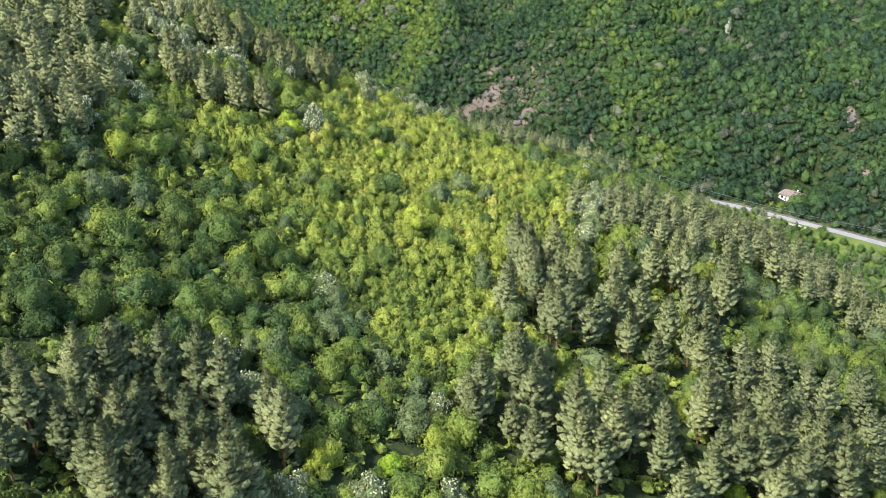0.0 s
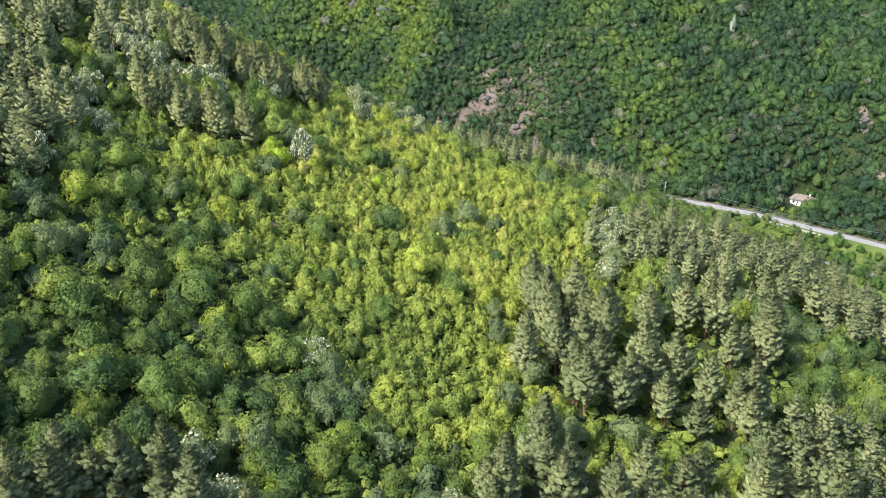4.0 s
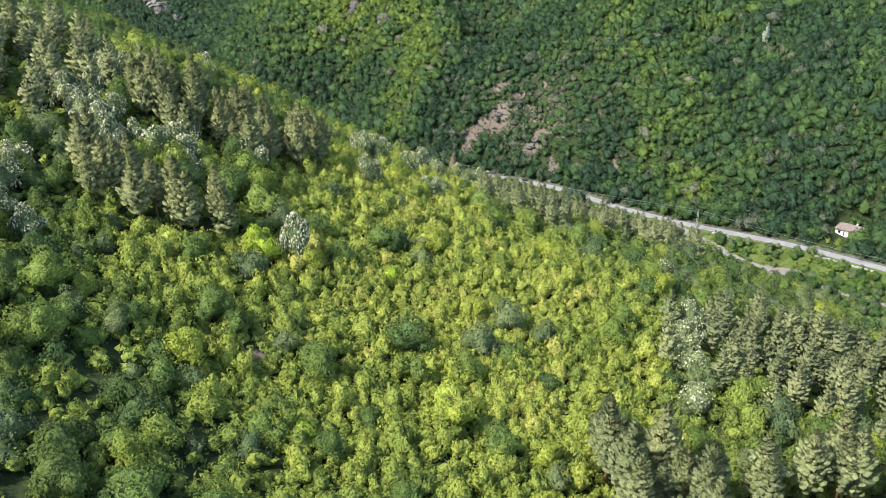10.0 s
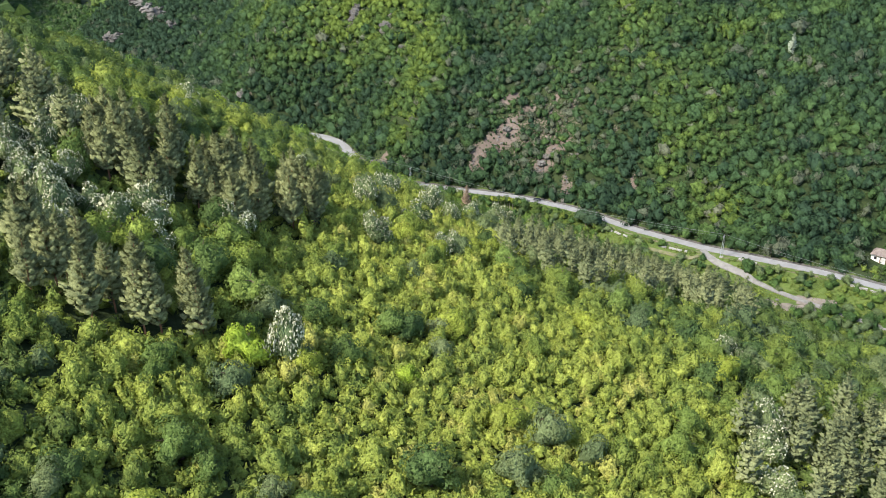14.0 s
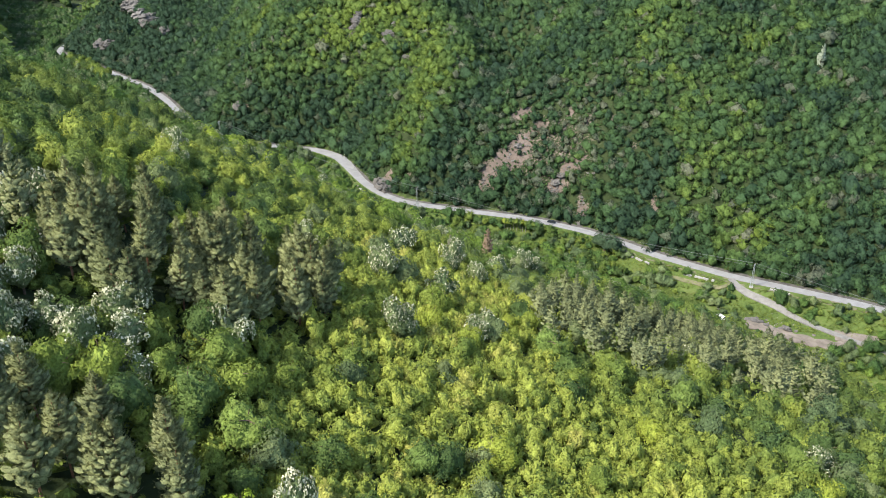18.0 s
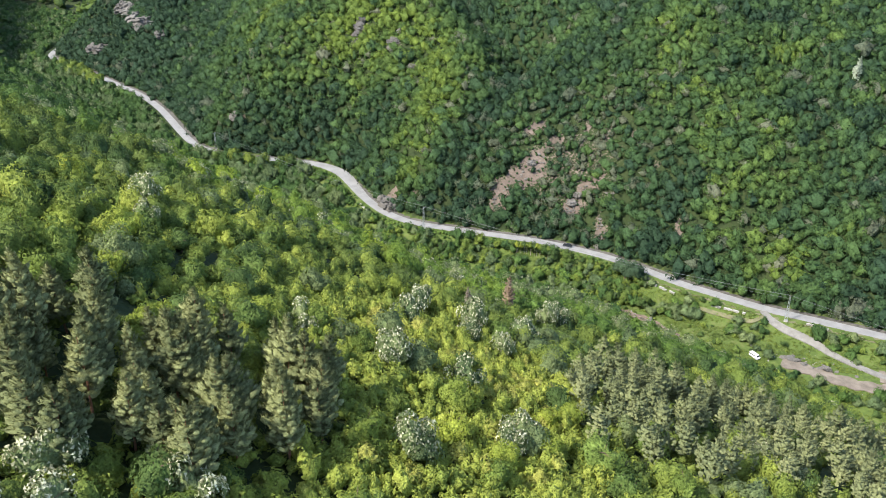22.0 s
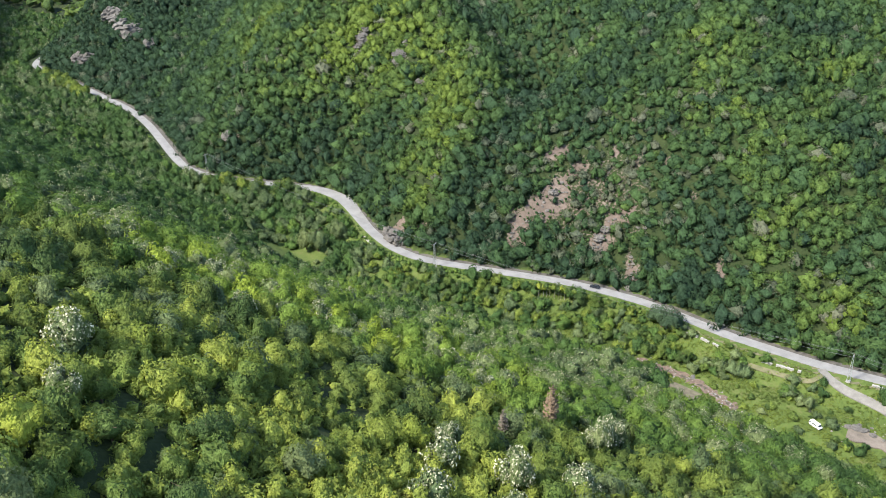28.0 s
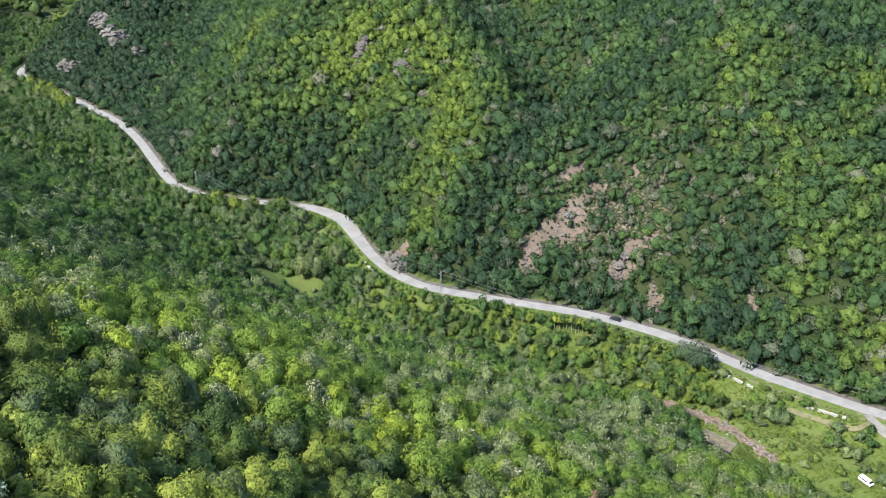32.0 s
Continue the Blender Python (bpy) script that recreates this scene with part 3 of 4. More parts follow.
# ---- road ----
def ribbon(line, zs, lo, hi, up, name, mat, label, category, steps=6, kind="structure", thick=.25):
    """A strip along a line, from lo to hi metres beside it, with an edge down to the ground."""
    t = np.linspace(0, len(line) - 1, (len(line) - 1) * steps + 1)
    k = np.arange(len(line))
    c = np.stack([np.interp(t, k, line[:, 0]), np.interp(t, k, line[:, 1])], 1)
    for _ in range(steps):
        c[1:-1] = (c[:-2] + 2 * c[1:-1] + c[2:]) / 4
    d = np.gradient(c, axis=0)
    d /= np.linalg.norm(d, axis=1)[:, None]
    side = np.stack([-d[:, 1], d[:, 0]], 1)
    a, b = c + side * np.reshape(lo, (-1, 1)), c + side * np.reshape(hi, (-1, 1))
    z = np.interp(t, k, zs) + up if zs is not None else None
    rows = []
    for p, dz in ((a, -thick), (a, 0), (b, 0), (b, -thick)):
        h = (z if z is not None else height(p[:, 0], p[:, 1]) + up) + dz
        rows.append(np.column_stack([p, h]))
    v = np.stack(rows, 1).reshape(-1, 3)
    f = []
    for i in range(len(t) - 1):
        for j in range(3):
            f.append((i * 4 + j, i * 4 + j + 1, i * 4 + j + 5, i * 4 + j + 4))
    ob = new(name, mesh_from(name, v, np.array(f), [mat]))
    return tagged(ob, label, category, kind=kind)


ribbon(ROAD[:, :2], ROAD[:, 2], -3.6, 1.3, .12, "road", road_mat, "pale worn narrow valley road", "road")

# ---- woods ----
scrub_crowns = [crown(s, 150, .13, 10) for s in range(8)]
under_crowns = [crown(s + 110, 14, .34, 6, core=1) for s in range(5)]
fine_crowns = [crown(s + 80, 520, .082, 14) for s in range(10)]
mid_crowns = [crown(s + 20, 200, .115, 12) for s in range(10)]
far_crowns = [stretch(softened(crown(s + 40, 80, .17, 7 + s % 4, core=1), .3), 1.25 - .07 * s, .72 + .07 * s, .8 + .12 * (s % 4)) for s in range(8)]
rough_crowns = [crown(s + 60, 12, .42, 6, core=1) for s in range(5)]
stand_pines = [pine_crown(s, 9, 7, 7, .30, 12.0, 2.8) for s in range(6)]
ALL_STANDS = STANDS + FAR_STANDS


def in_view(x, y):
    return (np.abs(x) < .55 * y + 14) & (y > 60)


def in_sight(x, y):
    """The stretch of valley and slopes that lies open before the near hill."""
    return (x > -140 - np.maximum(0, y - 330) * .5) & (y < 800 - np.where(x < 0, .6, .45) * x)


def sunny(x, y):
    """Where the low yellow-green scrub grows and a sunlit patch is tinted in, from 0 to about 1."""
    return np.exp(-(((x + 9 + .1 * (y - 190)) / 42) ** 2 + ((y - 200) / 75) ** 2)) + .42 * np.exp(-(((x + 22) / 25) ** 2 + ((y - 285) / 22) ** 2)) + .34 * np.exp(-(((x + 46) / 30) ** 2 + ((y - 288) / 34) ** 2)) + .28 * np.exp(-(((x + 64) / 20) ** 2 + ((y - 195) / 45) ** 2))


def near_slope(cell, seed, scrub):
    x, y = scatter(-142, 110, 60, 352, cell, seed)
    low = sunny(x, y) + .35 * (fbm(x, y, 26, 61) - .5) > .42
    keep = ((in_spots(x, y, ALL_STANDS, 5, .5) < .05) | (rng.uniform(0, 1, len(x)) < .16)) & in_view(x, y) & (in_spots(x, y, BARE) < -.15) & (low == scrub) & (np.abs(to_line(x, y, GRASS_CUT)[0]) > 1.9)
    x, y = x[keep], y[keep]
    # Tint paints the sunlit patch, and a cloud's shadow about (-52, 120).
    tint = .0 + .5 * (fbm(x, y, 40, 21) - .35) + .3 * (fbm(x, y, 11, 29) - .4) + .64 * sunny(x, y) + .07 * step(215, 245, y) - .32 * np.exp(-((x + 52) / 32) ** 2 - ((y - 120) / 42) ** 2) + rng.normal(0, .17, len(x))
    return x, y, np.where(rng.uniform(0, 1, len(x)) < .0008, 1.0, np.clip(tint, 0, .95))


x, y, tint = near_slope(1.8, 11, True)
size = 1.2 + 1.3 * rng.uniform(0, 1, len(x)) ** 2.2
wood("shrub_thicket", scrub_crowns, x, y, size, size * rng.uniform(.85, 1.75, len(x)), tint, shrub_leaf, "dense yellow-green oak and hazel scrub on the near slope", "shrub wood", .4)
x, y, tint = near_slope(3.7, 17, False)
size = 1.9 + 2.1 * rng.uniform(0, 1, len(x)) ** 2
rise = size * rng.uniform(1.0, 1.6, len(x))
kind_of = rng.uniform(0, 1, len(x)) + .9 * (fbm(x, y, 16, 63) - .5)
for name, m, mat, label in (("near_wood", kind_of < .50, shrub_leaf, "leafy green young oak wood on the near slope"), ("dark_wood", (kind_of >= .50) & (kind_of < .90), green_leaf, "darker green broad-leaved trees on the near slope"),
                            ("grey_wood", kind_of >= .90, valley_grey, "grey-green ash trees on the near slope")):
    wood(name, fine_crowns, x[m], y[m], size[m], rise[m], tint[m], mat, label, "wood", 1.3)
x, y = scatter(-142, 110, 60, 440, 3.2, 18)
d = to_line(x, y, ROAD[:, :2])[0]
keep = in_view(x, y) & (in_spots(x, y, BARE) < -.05) & (in_spots(x, y, OPEN, 8, .5) < 0) & (height(x, y) > 3)
x, y = x[keep], y[keep]
size = rng.uniform(1.5, 2.3, len(x))
wood("undergrowth", under_crowns, x, y, size, size * rng.uniform(.6, .95, len(x)), np.clip(.2 + .42 * sunny(x, y) + rng.normal(0, .1, len(x)), 0, .7), shrub_leaf, "low leafy undergrowth beneath the trees", "undergrowth", .2)

x, y = scatter(-640, 230, 300, 1180, 4.7, 12)
d, z = to_line(x, y, ROAD[:, :2])[0], height(x, y)
open_land = in_spots(x, y, OPEN, 8, .5)
keep = (d > 6.5) & in_sight(x, y) & (y > 345) & ((open_land < 0) | (rng.uniform(0, 1, len(x)) < .03)) & ((np.abs(to_line(x, y, STREAM)[0]) > 4.5) | (x < 25))
keep &= (np.hypot((x - 44) / 11, (y - 455) / 14) > 1) & (np.hypot((x + 103) / 9, (y - 565) / 13) > 1)
x, y, d, z = x[keep], y[keep], d[keep], z[keep]
pale = np.exp(-(((x + 8) / 38) ** 2 + ((y - 425) / 42) ** 2)) * .6 + .2 + .15 * (z < 4)
is_pale = rng.uniform(0, 1, len(x)) < pale
near_end = np.exp(-(((x + 60) / 60) ** 2 + ((y - 370) / 45) ** 2))
# Left bank tinted darker: its shade is put into the leaf colour.
tint = np.clip(.02 + .52 * fbm(x, y, 55, 22) + .45 * near_end - .30 * step(-85, -150, x) - .15 * (z < 4) + rng.normal(0, .15, len(x)), 0, 1)
size = (2.7 + 1.9 * rng.uniform(0, 1, len(x)) ** 2) * np.where((z < 3) & (x > -40), .85, 1)
along = (d < 20) & (x < -112)
size = np.where(along, rng.uniform(3.2, 4.8, len(x)), size)
rise = size * rng.uniform(.95, 1.5, len(x)) * np.where(along, 1.2, 1)
for name, m, mat, label in (("slope_wood", ~is_pale, slope_leaf, "green broad-leaved wood down to the stream"), ("pale_wood", is_pale & (z > 3), grey_leaf, "grey-green flowering ash wood"), ("willow_wood", is_pale & (z <= 3), valley_grey, "grey-green willows along the valley floor")):
    for crowns, stretch_of in ((fine_crowns, m & (y < 425)), (mid_crowns, m & (y >= 425))):
        if not stretch_of.any():
            continue
        wood(name, crowns, x[stretch_of], y[stretch_of], size[stretch_of], rise[stretch_of], tint[stretch_of], mat, label, "wood", .9)

x, y = scatter(-460, 270, 400, 1040, 3.05, 13)
d = to_line(x, y, ROAD[:, :2])[0]
house_front = np.minimum(np.abs(to_line(x, y, np.array([(177, 457), (167, 442)], float))[0]), np.abs(to_line(x, y, np.array([(170, 461), (160, 446)], float))[0]))
keep = (d < -6.6) & (d > -235) & in_sight(x, y) & ((in_spots(x, y, BARE) < -.14) | (rng.uniform(0, 1, len(x)) < .06)) & (house_front > 4.2)
x, y, d = x[keep], y[keep], d[keep]
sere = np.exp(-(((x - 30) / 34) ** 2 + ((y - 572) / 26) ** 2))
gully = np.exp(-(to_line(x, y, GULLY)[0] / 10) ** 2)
# The tint also carries the shade of the gully and the far left.
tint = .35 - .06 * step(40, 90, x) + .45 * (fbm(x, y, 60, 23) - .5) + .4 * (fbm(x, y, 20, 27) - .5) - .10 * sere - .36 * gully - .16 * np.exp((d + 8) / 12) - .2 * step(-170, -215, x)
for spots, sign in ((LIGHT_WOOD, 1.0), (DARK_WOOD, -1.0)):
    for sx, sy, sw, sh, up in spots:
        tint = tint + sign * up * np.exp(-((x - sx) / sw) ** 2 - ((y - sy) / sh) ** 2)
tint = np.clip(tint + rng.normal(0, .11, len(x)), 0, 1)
x, y = x + rng.normal(0, .9, len(x)), y + rng.normal(0, .9, len(x))
size = (2.7 + 2.6 * rng.uniform(0, 1, len(x)) ** 1.8) * (1 - .24 * sere) * (1 + .25 * np.exp((d + 8) / 10))
lone = rng.uniform(0, 1, len(x)) < .05
size, tint = np.where(lone, size * 1.3, size), np.where(lone, np.clip(tint - .35, 0, 1), tint)
thin = rng.uniform(0, 1, len(x)) > .14 * sere
grey = rng.uniform(0, 1, len(x)) < .035 + .34 * sere + .06 * gully
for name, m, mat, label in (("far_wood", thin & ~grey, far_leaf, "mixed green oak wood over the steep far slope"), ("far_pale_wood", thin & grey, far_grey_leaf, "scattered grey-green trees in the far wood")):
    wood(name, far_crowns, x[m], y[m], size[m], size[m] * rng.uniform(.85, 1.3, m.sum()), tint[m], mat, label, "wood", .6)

x, y = scatter(-240, 215, 390, 720, 2.3, 19)
d = to_line(x, y, ROAD[:, :2])[0]
rim = in_spots(x, y, BARE)
keep = (d < -6.6) & (((rim > -.9) & (rim < .75) & (rng.uniform(0, 1, len(x)) < np.where(rim > .05, .55, .9))) | ((d > -11) & (rim < 0) & (rng.uniform(0, 1, len(x)) < .8)))
x, y = x[keep], y[keep]
size = rng.uniform(.6, 1.3, len(x))
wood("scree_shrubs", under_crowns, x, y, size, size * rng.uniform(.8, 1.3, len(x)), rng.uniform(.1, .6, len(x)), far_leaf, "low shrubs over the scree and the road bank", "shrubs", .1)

x, y = scatter(-335, 45, 485, 900, 1.7, 20)
d = to_line(x, y, ROAD[:, :2])[0]
keep = (d > 2.4) & (d < 8.5) & (in_spots(x, y, OPEN, 8, .5) < 0) & (rng.uniform(0, 1, len(x)) < .8)
x, y = x[keep], y[keep]
size = rng.uniform(.6, 1.5, len(x)) * np.where(to_line(x, y, ROAD[:, :2])[0] < 4, .6, 1)
wood("verge_shrubs", under_crowns, x, y, size, size * rng.uniform(.8, 1.3, len(x)), rng.uniform(.1, .6, len(x)), slope_leaf, "low leafy shrubs along the lower road edge", "shrubs", .1)

for x0, x1, y0, y1, cell in ((-300, 300, -180, 420, 8.0), (-640, 460, -300, 1250, 20.0)):
    x, y = scatter(x0, x1, y0, y1, cell, 15)
    keep = ~(in_view(x, y) & (y < 352) & (x < 110) & (x > -142)) & ~(in_sight(x, y) & (y > 345)) & (np.abs(to_line(x, y, ROAD[:, :2])[0]) > 9)
    if cell > 10:
        keep &= (np.abs(x) > 302) | (y < -182) | (y > 422)
    x, y = x[keep], y[keep]
    size = rng.uniform(.55, .85, len(x)) * cell
    wood("outer_wood", rough_crowns, x, y, size, size * rng.uniform(.6, 1.0, len(x)), rng.uniform(0, .4, len(x)), green_leaf, "broad-leaved wood around the near hill", "wood", .3)


def stand_places(stands, cell, seed):
    x, y = scatter(-125, 130, 60, 330, cell, seed)
    r = np.random.default_rng(seed)
    inside = np.full(len(x), False)
    for sx, sy, sw, sh, dn in stands:
        inside |= (np.hypot((x - sx) / sw, (y - sy) / sh) + r.normal(0, .09, len(x)) < 1) & (r.uniform(0, 1, len(x)) < dn)
    inside &= np.abs(to_line(x, y, GRASS_CUT)[0]) > 2.6
    return x[inside], y[inside]


x, y = stand_places(FAR_STANDS, 4.1, 14)
size = rng.uniform(.75, 1.1, len(x)) * np.where(np.hypot(x - 15, y - 291) < 30, .82, 1) * np.where((x > 20) & (y > 170), .88, 1)
wood("pine_stand", stand_pines, x, y, size, size * rng.uniform(.8, 1.05, len(x)), np.clip(rng.uniform(0, .7, len(x)) + .05 * (y > 265) + .4 * (x < -60) + .25 * (y > 170), 0, 1), pine_leaf, "grey-green Scots pine stand", "pine wood", .3)


# ---- single trees ----
def root(name, label, category, group="", at=None, kind=""):
    ob = new(name)
    if at is not None:
        ob.matrix_basis = at
    return tagged(ob, label, category, group, kind)


def part(name, made, mat, parent, label="", smooth=False):
    """Links a bmesh, a mesh or arrays as one part under its thing."""
    if isinstance(made, bmesh.types.BMesh):
        me = bpy.data.meshes.new(name)
        made.to_mesh(me)
        made.free()
        me.materials.append(mat)
        for p in me.polygons:
            p.use_smooth = smooth
    elif isinstance(made, tuple):
        crowned = len(made) > 3
        me = mesh_from(name, made[0], made[1], [mat, MASS[mat.name]] if crowned else [mat], index=np.arange(len(made[1])) >= made[3] if crowned else None,
                       smooth=smooth, normals=made[2] if crowned else None)
    else:
        me = made
    ob = new(name, me)
    ob.parent = parent
    if label:
        ob["label"] = label
    return ob


def trunk(seed, tall, thick, lean=.05, limbs=5, reach=1.6, start=.4):
    r = np.random.default_rng(seed)
    pts = [np.array((r.normal(0, lean) * tall * u, r.normal(0, lean) * tall * u, tall * u)) for u in (0, .25, .5, .75, 1)]
    pts[0] *= 0
    pts[0][2] = -.6
    parts = [tube(pts[k], pts[k + 1], thick * (1 - .22 * k), thick * (1 - .22 * (k + 1)) + .01) for k in range(4)]
    for k in range(limbs):
        u = start + (.9 - start) * r.uniform(0, 1)
        base = pts[0] + (pts[-1] - pts[0]) * u
        a = r.uniform(0, 6.283)
        tip = base + np.array((math.cos(a), math.sin(a), r.uniform(.1, .7))) * reach * r.uniform(.5, 1)
        parts.append(tube(base, tip, thick * .35, thick * .08, 4))
    return joined(parts)


def place(x, y, s, tall=1.0, turn=None, sink=.25):
    q = rng.uniform(0, 360) if turn is None else turn
    return pose(x, y, float(height(x, y)) - sink, rng.normal(0, 1.5), rng.normal(0, 1.5), q) @ Matrix.Diagonal((s, s, s * tall, 1))


def put_all(makers, places, s0, s1, t0, t1):
    """Builds each variant once at its first place and copies it to the rest."""
    made = [None] * len(makers)
    for k, (px, py) in enumerate(places):
        v = k % len(makers)
        m = place(px, py, rng.uniform(s0, s1), rng.uniform(t0, t1))
        if made[v] is None:
            made[v] = makers[v]()
            made[v].matrix_basis = m
            made[v] = (made[v],)
        else:
            src = made[v][0]
            ob = copy_thing(src, m)
            ob.matrix_basis = m


def pine(seed, needles):
    tall = 12.0
    t = root("pine_tree", "grey-green Scots pine with a reddish trunk", "pine tree", "pines of the near slope")
    part("trunk", trunk(seed, tall * .93, .17, .012, 0), pine_bark, t)
    part("crown", pine_crown(seed + 100, 13, 8, 30, .235, tall), needles, t)
    part("dead_branch", trunk(seed + 7, tall * .4, .05, .01, 16, 1.9, .45), twig, t, "bare grey lower branches")
    return t


def blossom_tree(seed, clusters=420):
    t = root("blossom_tree", "broad-leaved tree covered in white blossom", "tree", "white blossoming trees")
    part("trunk", trunk(seed, 4.2, .16, .04, 6, 1.6), bark, t)
    part("crown", stretch(crown(seed + 300, 800, .08, 14), 2.6, 2.6, 3.6, .5), bloom_leaf, t)
    part("blossom", stretch(crown(seed + 300, clusters, .070, 14, 1.0, .6, 0, -.1), 2.68, 2.68, 3.7, .5), white_bloom, t, "white flower clusters")
    return t


def broadleaf(seed, mat, name, label, group):
    t = root(name, label, "tree", group)
    part("trunk", trunk(seed, 4.5, .19, .04, 7, 1.8), bark, t)
    part("crown", stretch(crown(seed + 500, 950, .072, 16), 2.9, 2.9, 3.5, .5), mat, t)
    return t


px, py = stand_places(STANDS[:5], 4.4, 31)
put_all([lambda s=s: pine(s, pine_leaf_one) for s in range(6)], list(zip(px, py))[:260], .85, 1.2, .85, 1.1)
px, py = stand_places(STANDS[5:], 4.0, 32)
put_all([lambda s=s: pine(s + 20, ridge_needles) for s in range(4)], list(zip(px, py))[:130], .72, 1.02, .92, 1.1)

BLOOM_A = [(-81, 223), (-76, 221), (-71, 214), (-77, 244), (-79, 194), (-69, 208), (-78, 190), (-71, 182), (-79, 229), (-78, 236), (-73, 224), (-69, 219), (-76, 240), (-73, 216), (-66, 205), (-62, 226), (-50, 226), (-77, 219), (-80, 191), (-75, 164), (-94, 190), (-80, 149), (-68, 211), (-73, 234), (-71, 217), (-60, 220), (-79, 197), (-76, 185), (-82, 226), (-26, 137), (-36, 110),
           (-31, 104), (-5, 113), (-13, 92), (-3, 94), (-22, 87), (-31, 247), (28, 205), (30, 211), (27, 197), (25, 186), (23, 267), (31, 236), (22, 275)]
BLOOM_B = [(-64, 217), (-58, 215), (-6, 339), (-24, 299), (-19, 256), (-35, 296), (-34, 309), (-23, 310), (-18, 296), (-17, 262), (-48, 271), (-35, 270), (-3, 344), (-74, 287), (-25, 272),
           (-79, 301), (-33, 318), (-13, 314), (-70, 344), (-81, 364), (-68, 367), (-86, 354), (-60, 362), (-34, 369), (-27, 357)]
put_all([lambda s=s: blossom_tree(s, 330) for s in range(5)], BLOOM_A[:29], .95, 1.4, .9, 1.2)
put_all([lambda s=s: blossom_tree(s + 20, 190) for s in range(4)], BLOOM_A[29:] + BLOOM_B, .9, 1.35, .9, 1.15)

put_all([lambda: blossom_tree(11, 560)], [(-38, 200.5)], 1.1, 1.15, 1.55, 1.6)

DARK = [(-60, 213), (-55, 217), (-57, 209), (-51, 213), (-47, 218), (-64, 211), (-50, 222), (-45, 211), (-53, 226), (-56, 130), (-44, 143), (-40, 138), (-37, 143), (-20, 119), (-43, 120), (-50, 118), (-6, 167), (15, 201), (-26, 217), (-68, 136), (-60, 108), (-67, 159), (-65, 174), (-62, 164), (-55, 172),
        (-47, 169), (-31, 176), (-12, 172), (-19, 187), (17, 207), (11, 175), (-17, 222), (-60, 290), (-38, 313), (-26, 265), (-6, 259), (-78, 258), (-46, 271), (-74, 277), (-59, 293), (-26, 254), (-46, 180)]
put_all([lambda s=s: broadleaf(s, green_leaf_one, "oak_tree", "dark green rounded oak above the scrub", "dark oaks of the near slope") for s in range(4)], DARK, 1.0, 1.45, .9, 1.15)
x, y = scatter(-105, 75, 85, 345, 7.5, 33)
keep = in_view(x, y) & (in_spots(x, y, ALL_STANDS, 5, .3) < .15) & (in_spots(x, y, BARE) < -.6) & (fbm(x, y, 30, 44) + rng.normal(0, .12, len(x)) > .5)
mixed = list(zip(x[keep], y[keep]))
put_all([lambda s=s: broadleaf(s + 9, green_leaf_one, "oak_tree", "mid-green young oak standing in the scrub", "young oaks in the scrub") for s in range(4)], mixed[::2][:140], .75, 1.15, .9, 1.1)
put_all([lambda s=s: broadleaf(s + 19, grey_leaf_one, "ash_tree", "grey-green ash with pale leaf undersides", "ashes in the scrub") for s in range(4)], mixed[1::4][:70], .6, 1.25, .9, 1.15)
put_all([lambda s=s: broadleaf(s + 29, lime_leaf, "maple_tree", "bright lime-green field maple", "field maples") for s in range(2)], [(-23, 206), (40, 110), (-11, 98), (52, 118), (-31, 162), (-27, 110)], .6, .85, .9, 1.1)

put_all([lambda: broadleaf(31, lime_leaf, "maple_tree", "bright lime-green field maple beside a white blossoming tree", "field maples")], [(-43, 199)], 1.2, 1.25, 1.1, 1.15)


# ---- small builders ----
def box(bm, x, y, z, sx, sy, sz, bevel=.0):
    """A box with its middle at x, y and its foot at z."""
    made = bmesh.ops.create_cube(bm, size=1, matrix=Matrix.Translation((x, y, z + sz / 2)) @ Matrix.Diagonal((sx, sy, sz, 1)))
    if bevel:
        edges = list({e for v in made["verts"] for e in v.link_edges})
        bmesh.ops.bevel(bm, geom=edges, offset=bevel, segments=2, affect="EDGES", profile=.6)


def boxed(*args, **kw):
    bm = bmesh.new()
    box(bm, *args, **kw)
    return bm


def drum(r, w, x, y, z, sides=14):
    bm = bmesh.new()
    bmesh.ops.create_cone(bm, cap_ends=True, segments=sides, radius1=r, radius2=r, depth=w, matrix=Matrix.Translation((x, y, z)) @ Matrix.Rotation(math.pi / 2, 4, "X"))
    return bm


def profile(points, half, taper=None):
    """A body from a side outline (x, z), half wide, drawn in above by taper."""
    bm = bmesh.new()
    sides = []
    for s in (-1, 1):
        sides.append([bm.verts.new((px, s * half * (1 - (taper * max(0, pz - 1.0) if taper else 0)), pz)) for px, pz in points])
    bm.faces.new(sides[0])
    bm.faces.new(sides[1][::-1])
    for k in range(len(points)):
        j = (k + 1) % len(points)
        bm.faces.new((sides[0][k], sides[1][k], sides[1][j], sides[0][j]))
    bmesh.ops.recalc_face_normals(bm, faces=bm.faces)
    bmesh.ops.bevel(bm, geom=[e for e in bm.edges], offset=.06, segments=2, affect="EDGES")
    return bm


def wheels(t, xs, half, r):
    for wx in xs:
        for wy in (-half, half):
            w = part("wheel", drum(r, .2, wx, wy, r), rubber, t)
            part("rim", drum(r * .6, .21, wx, wy, r, 10), steel, w, "steel rim")


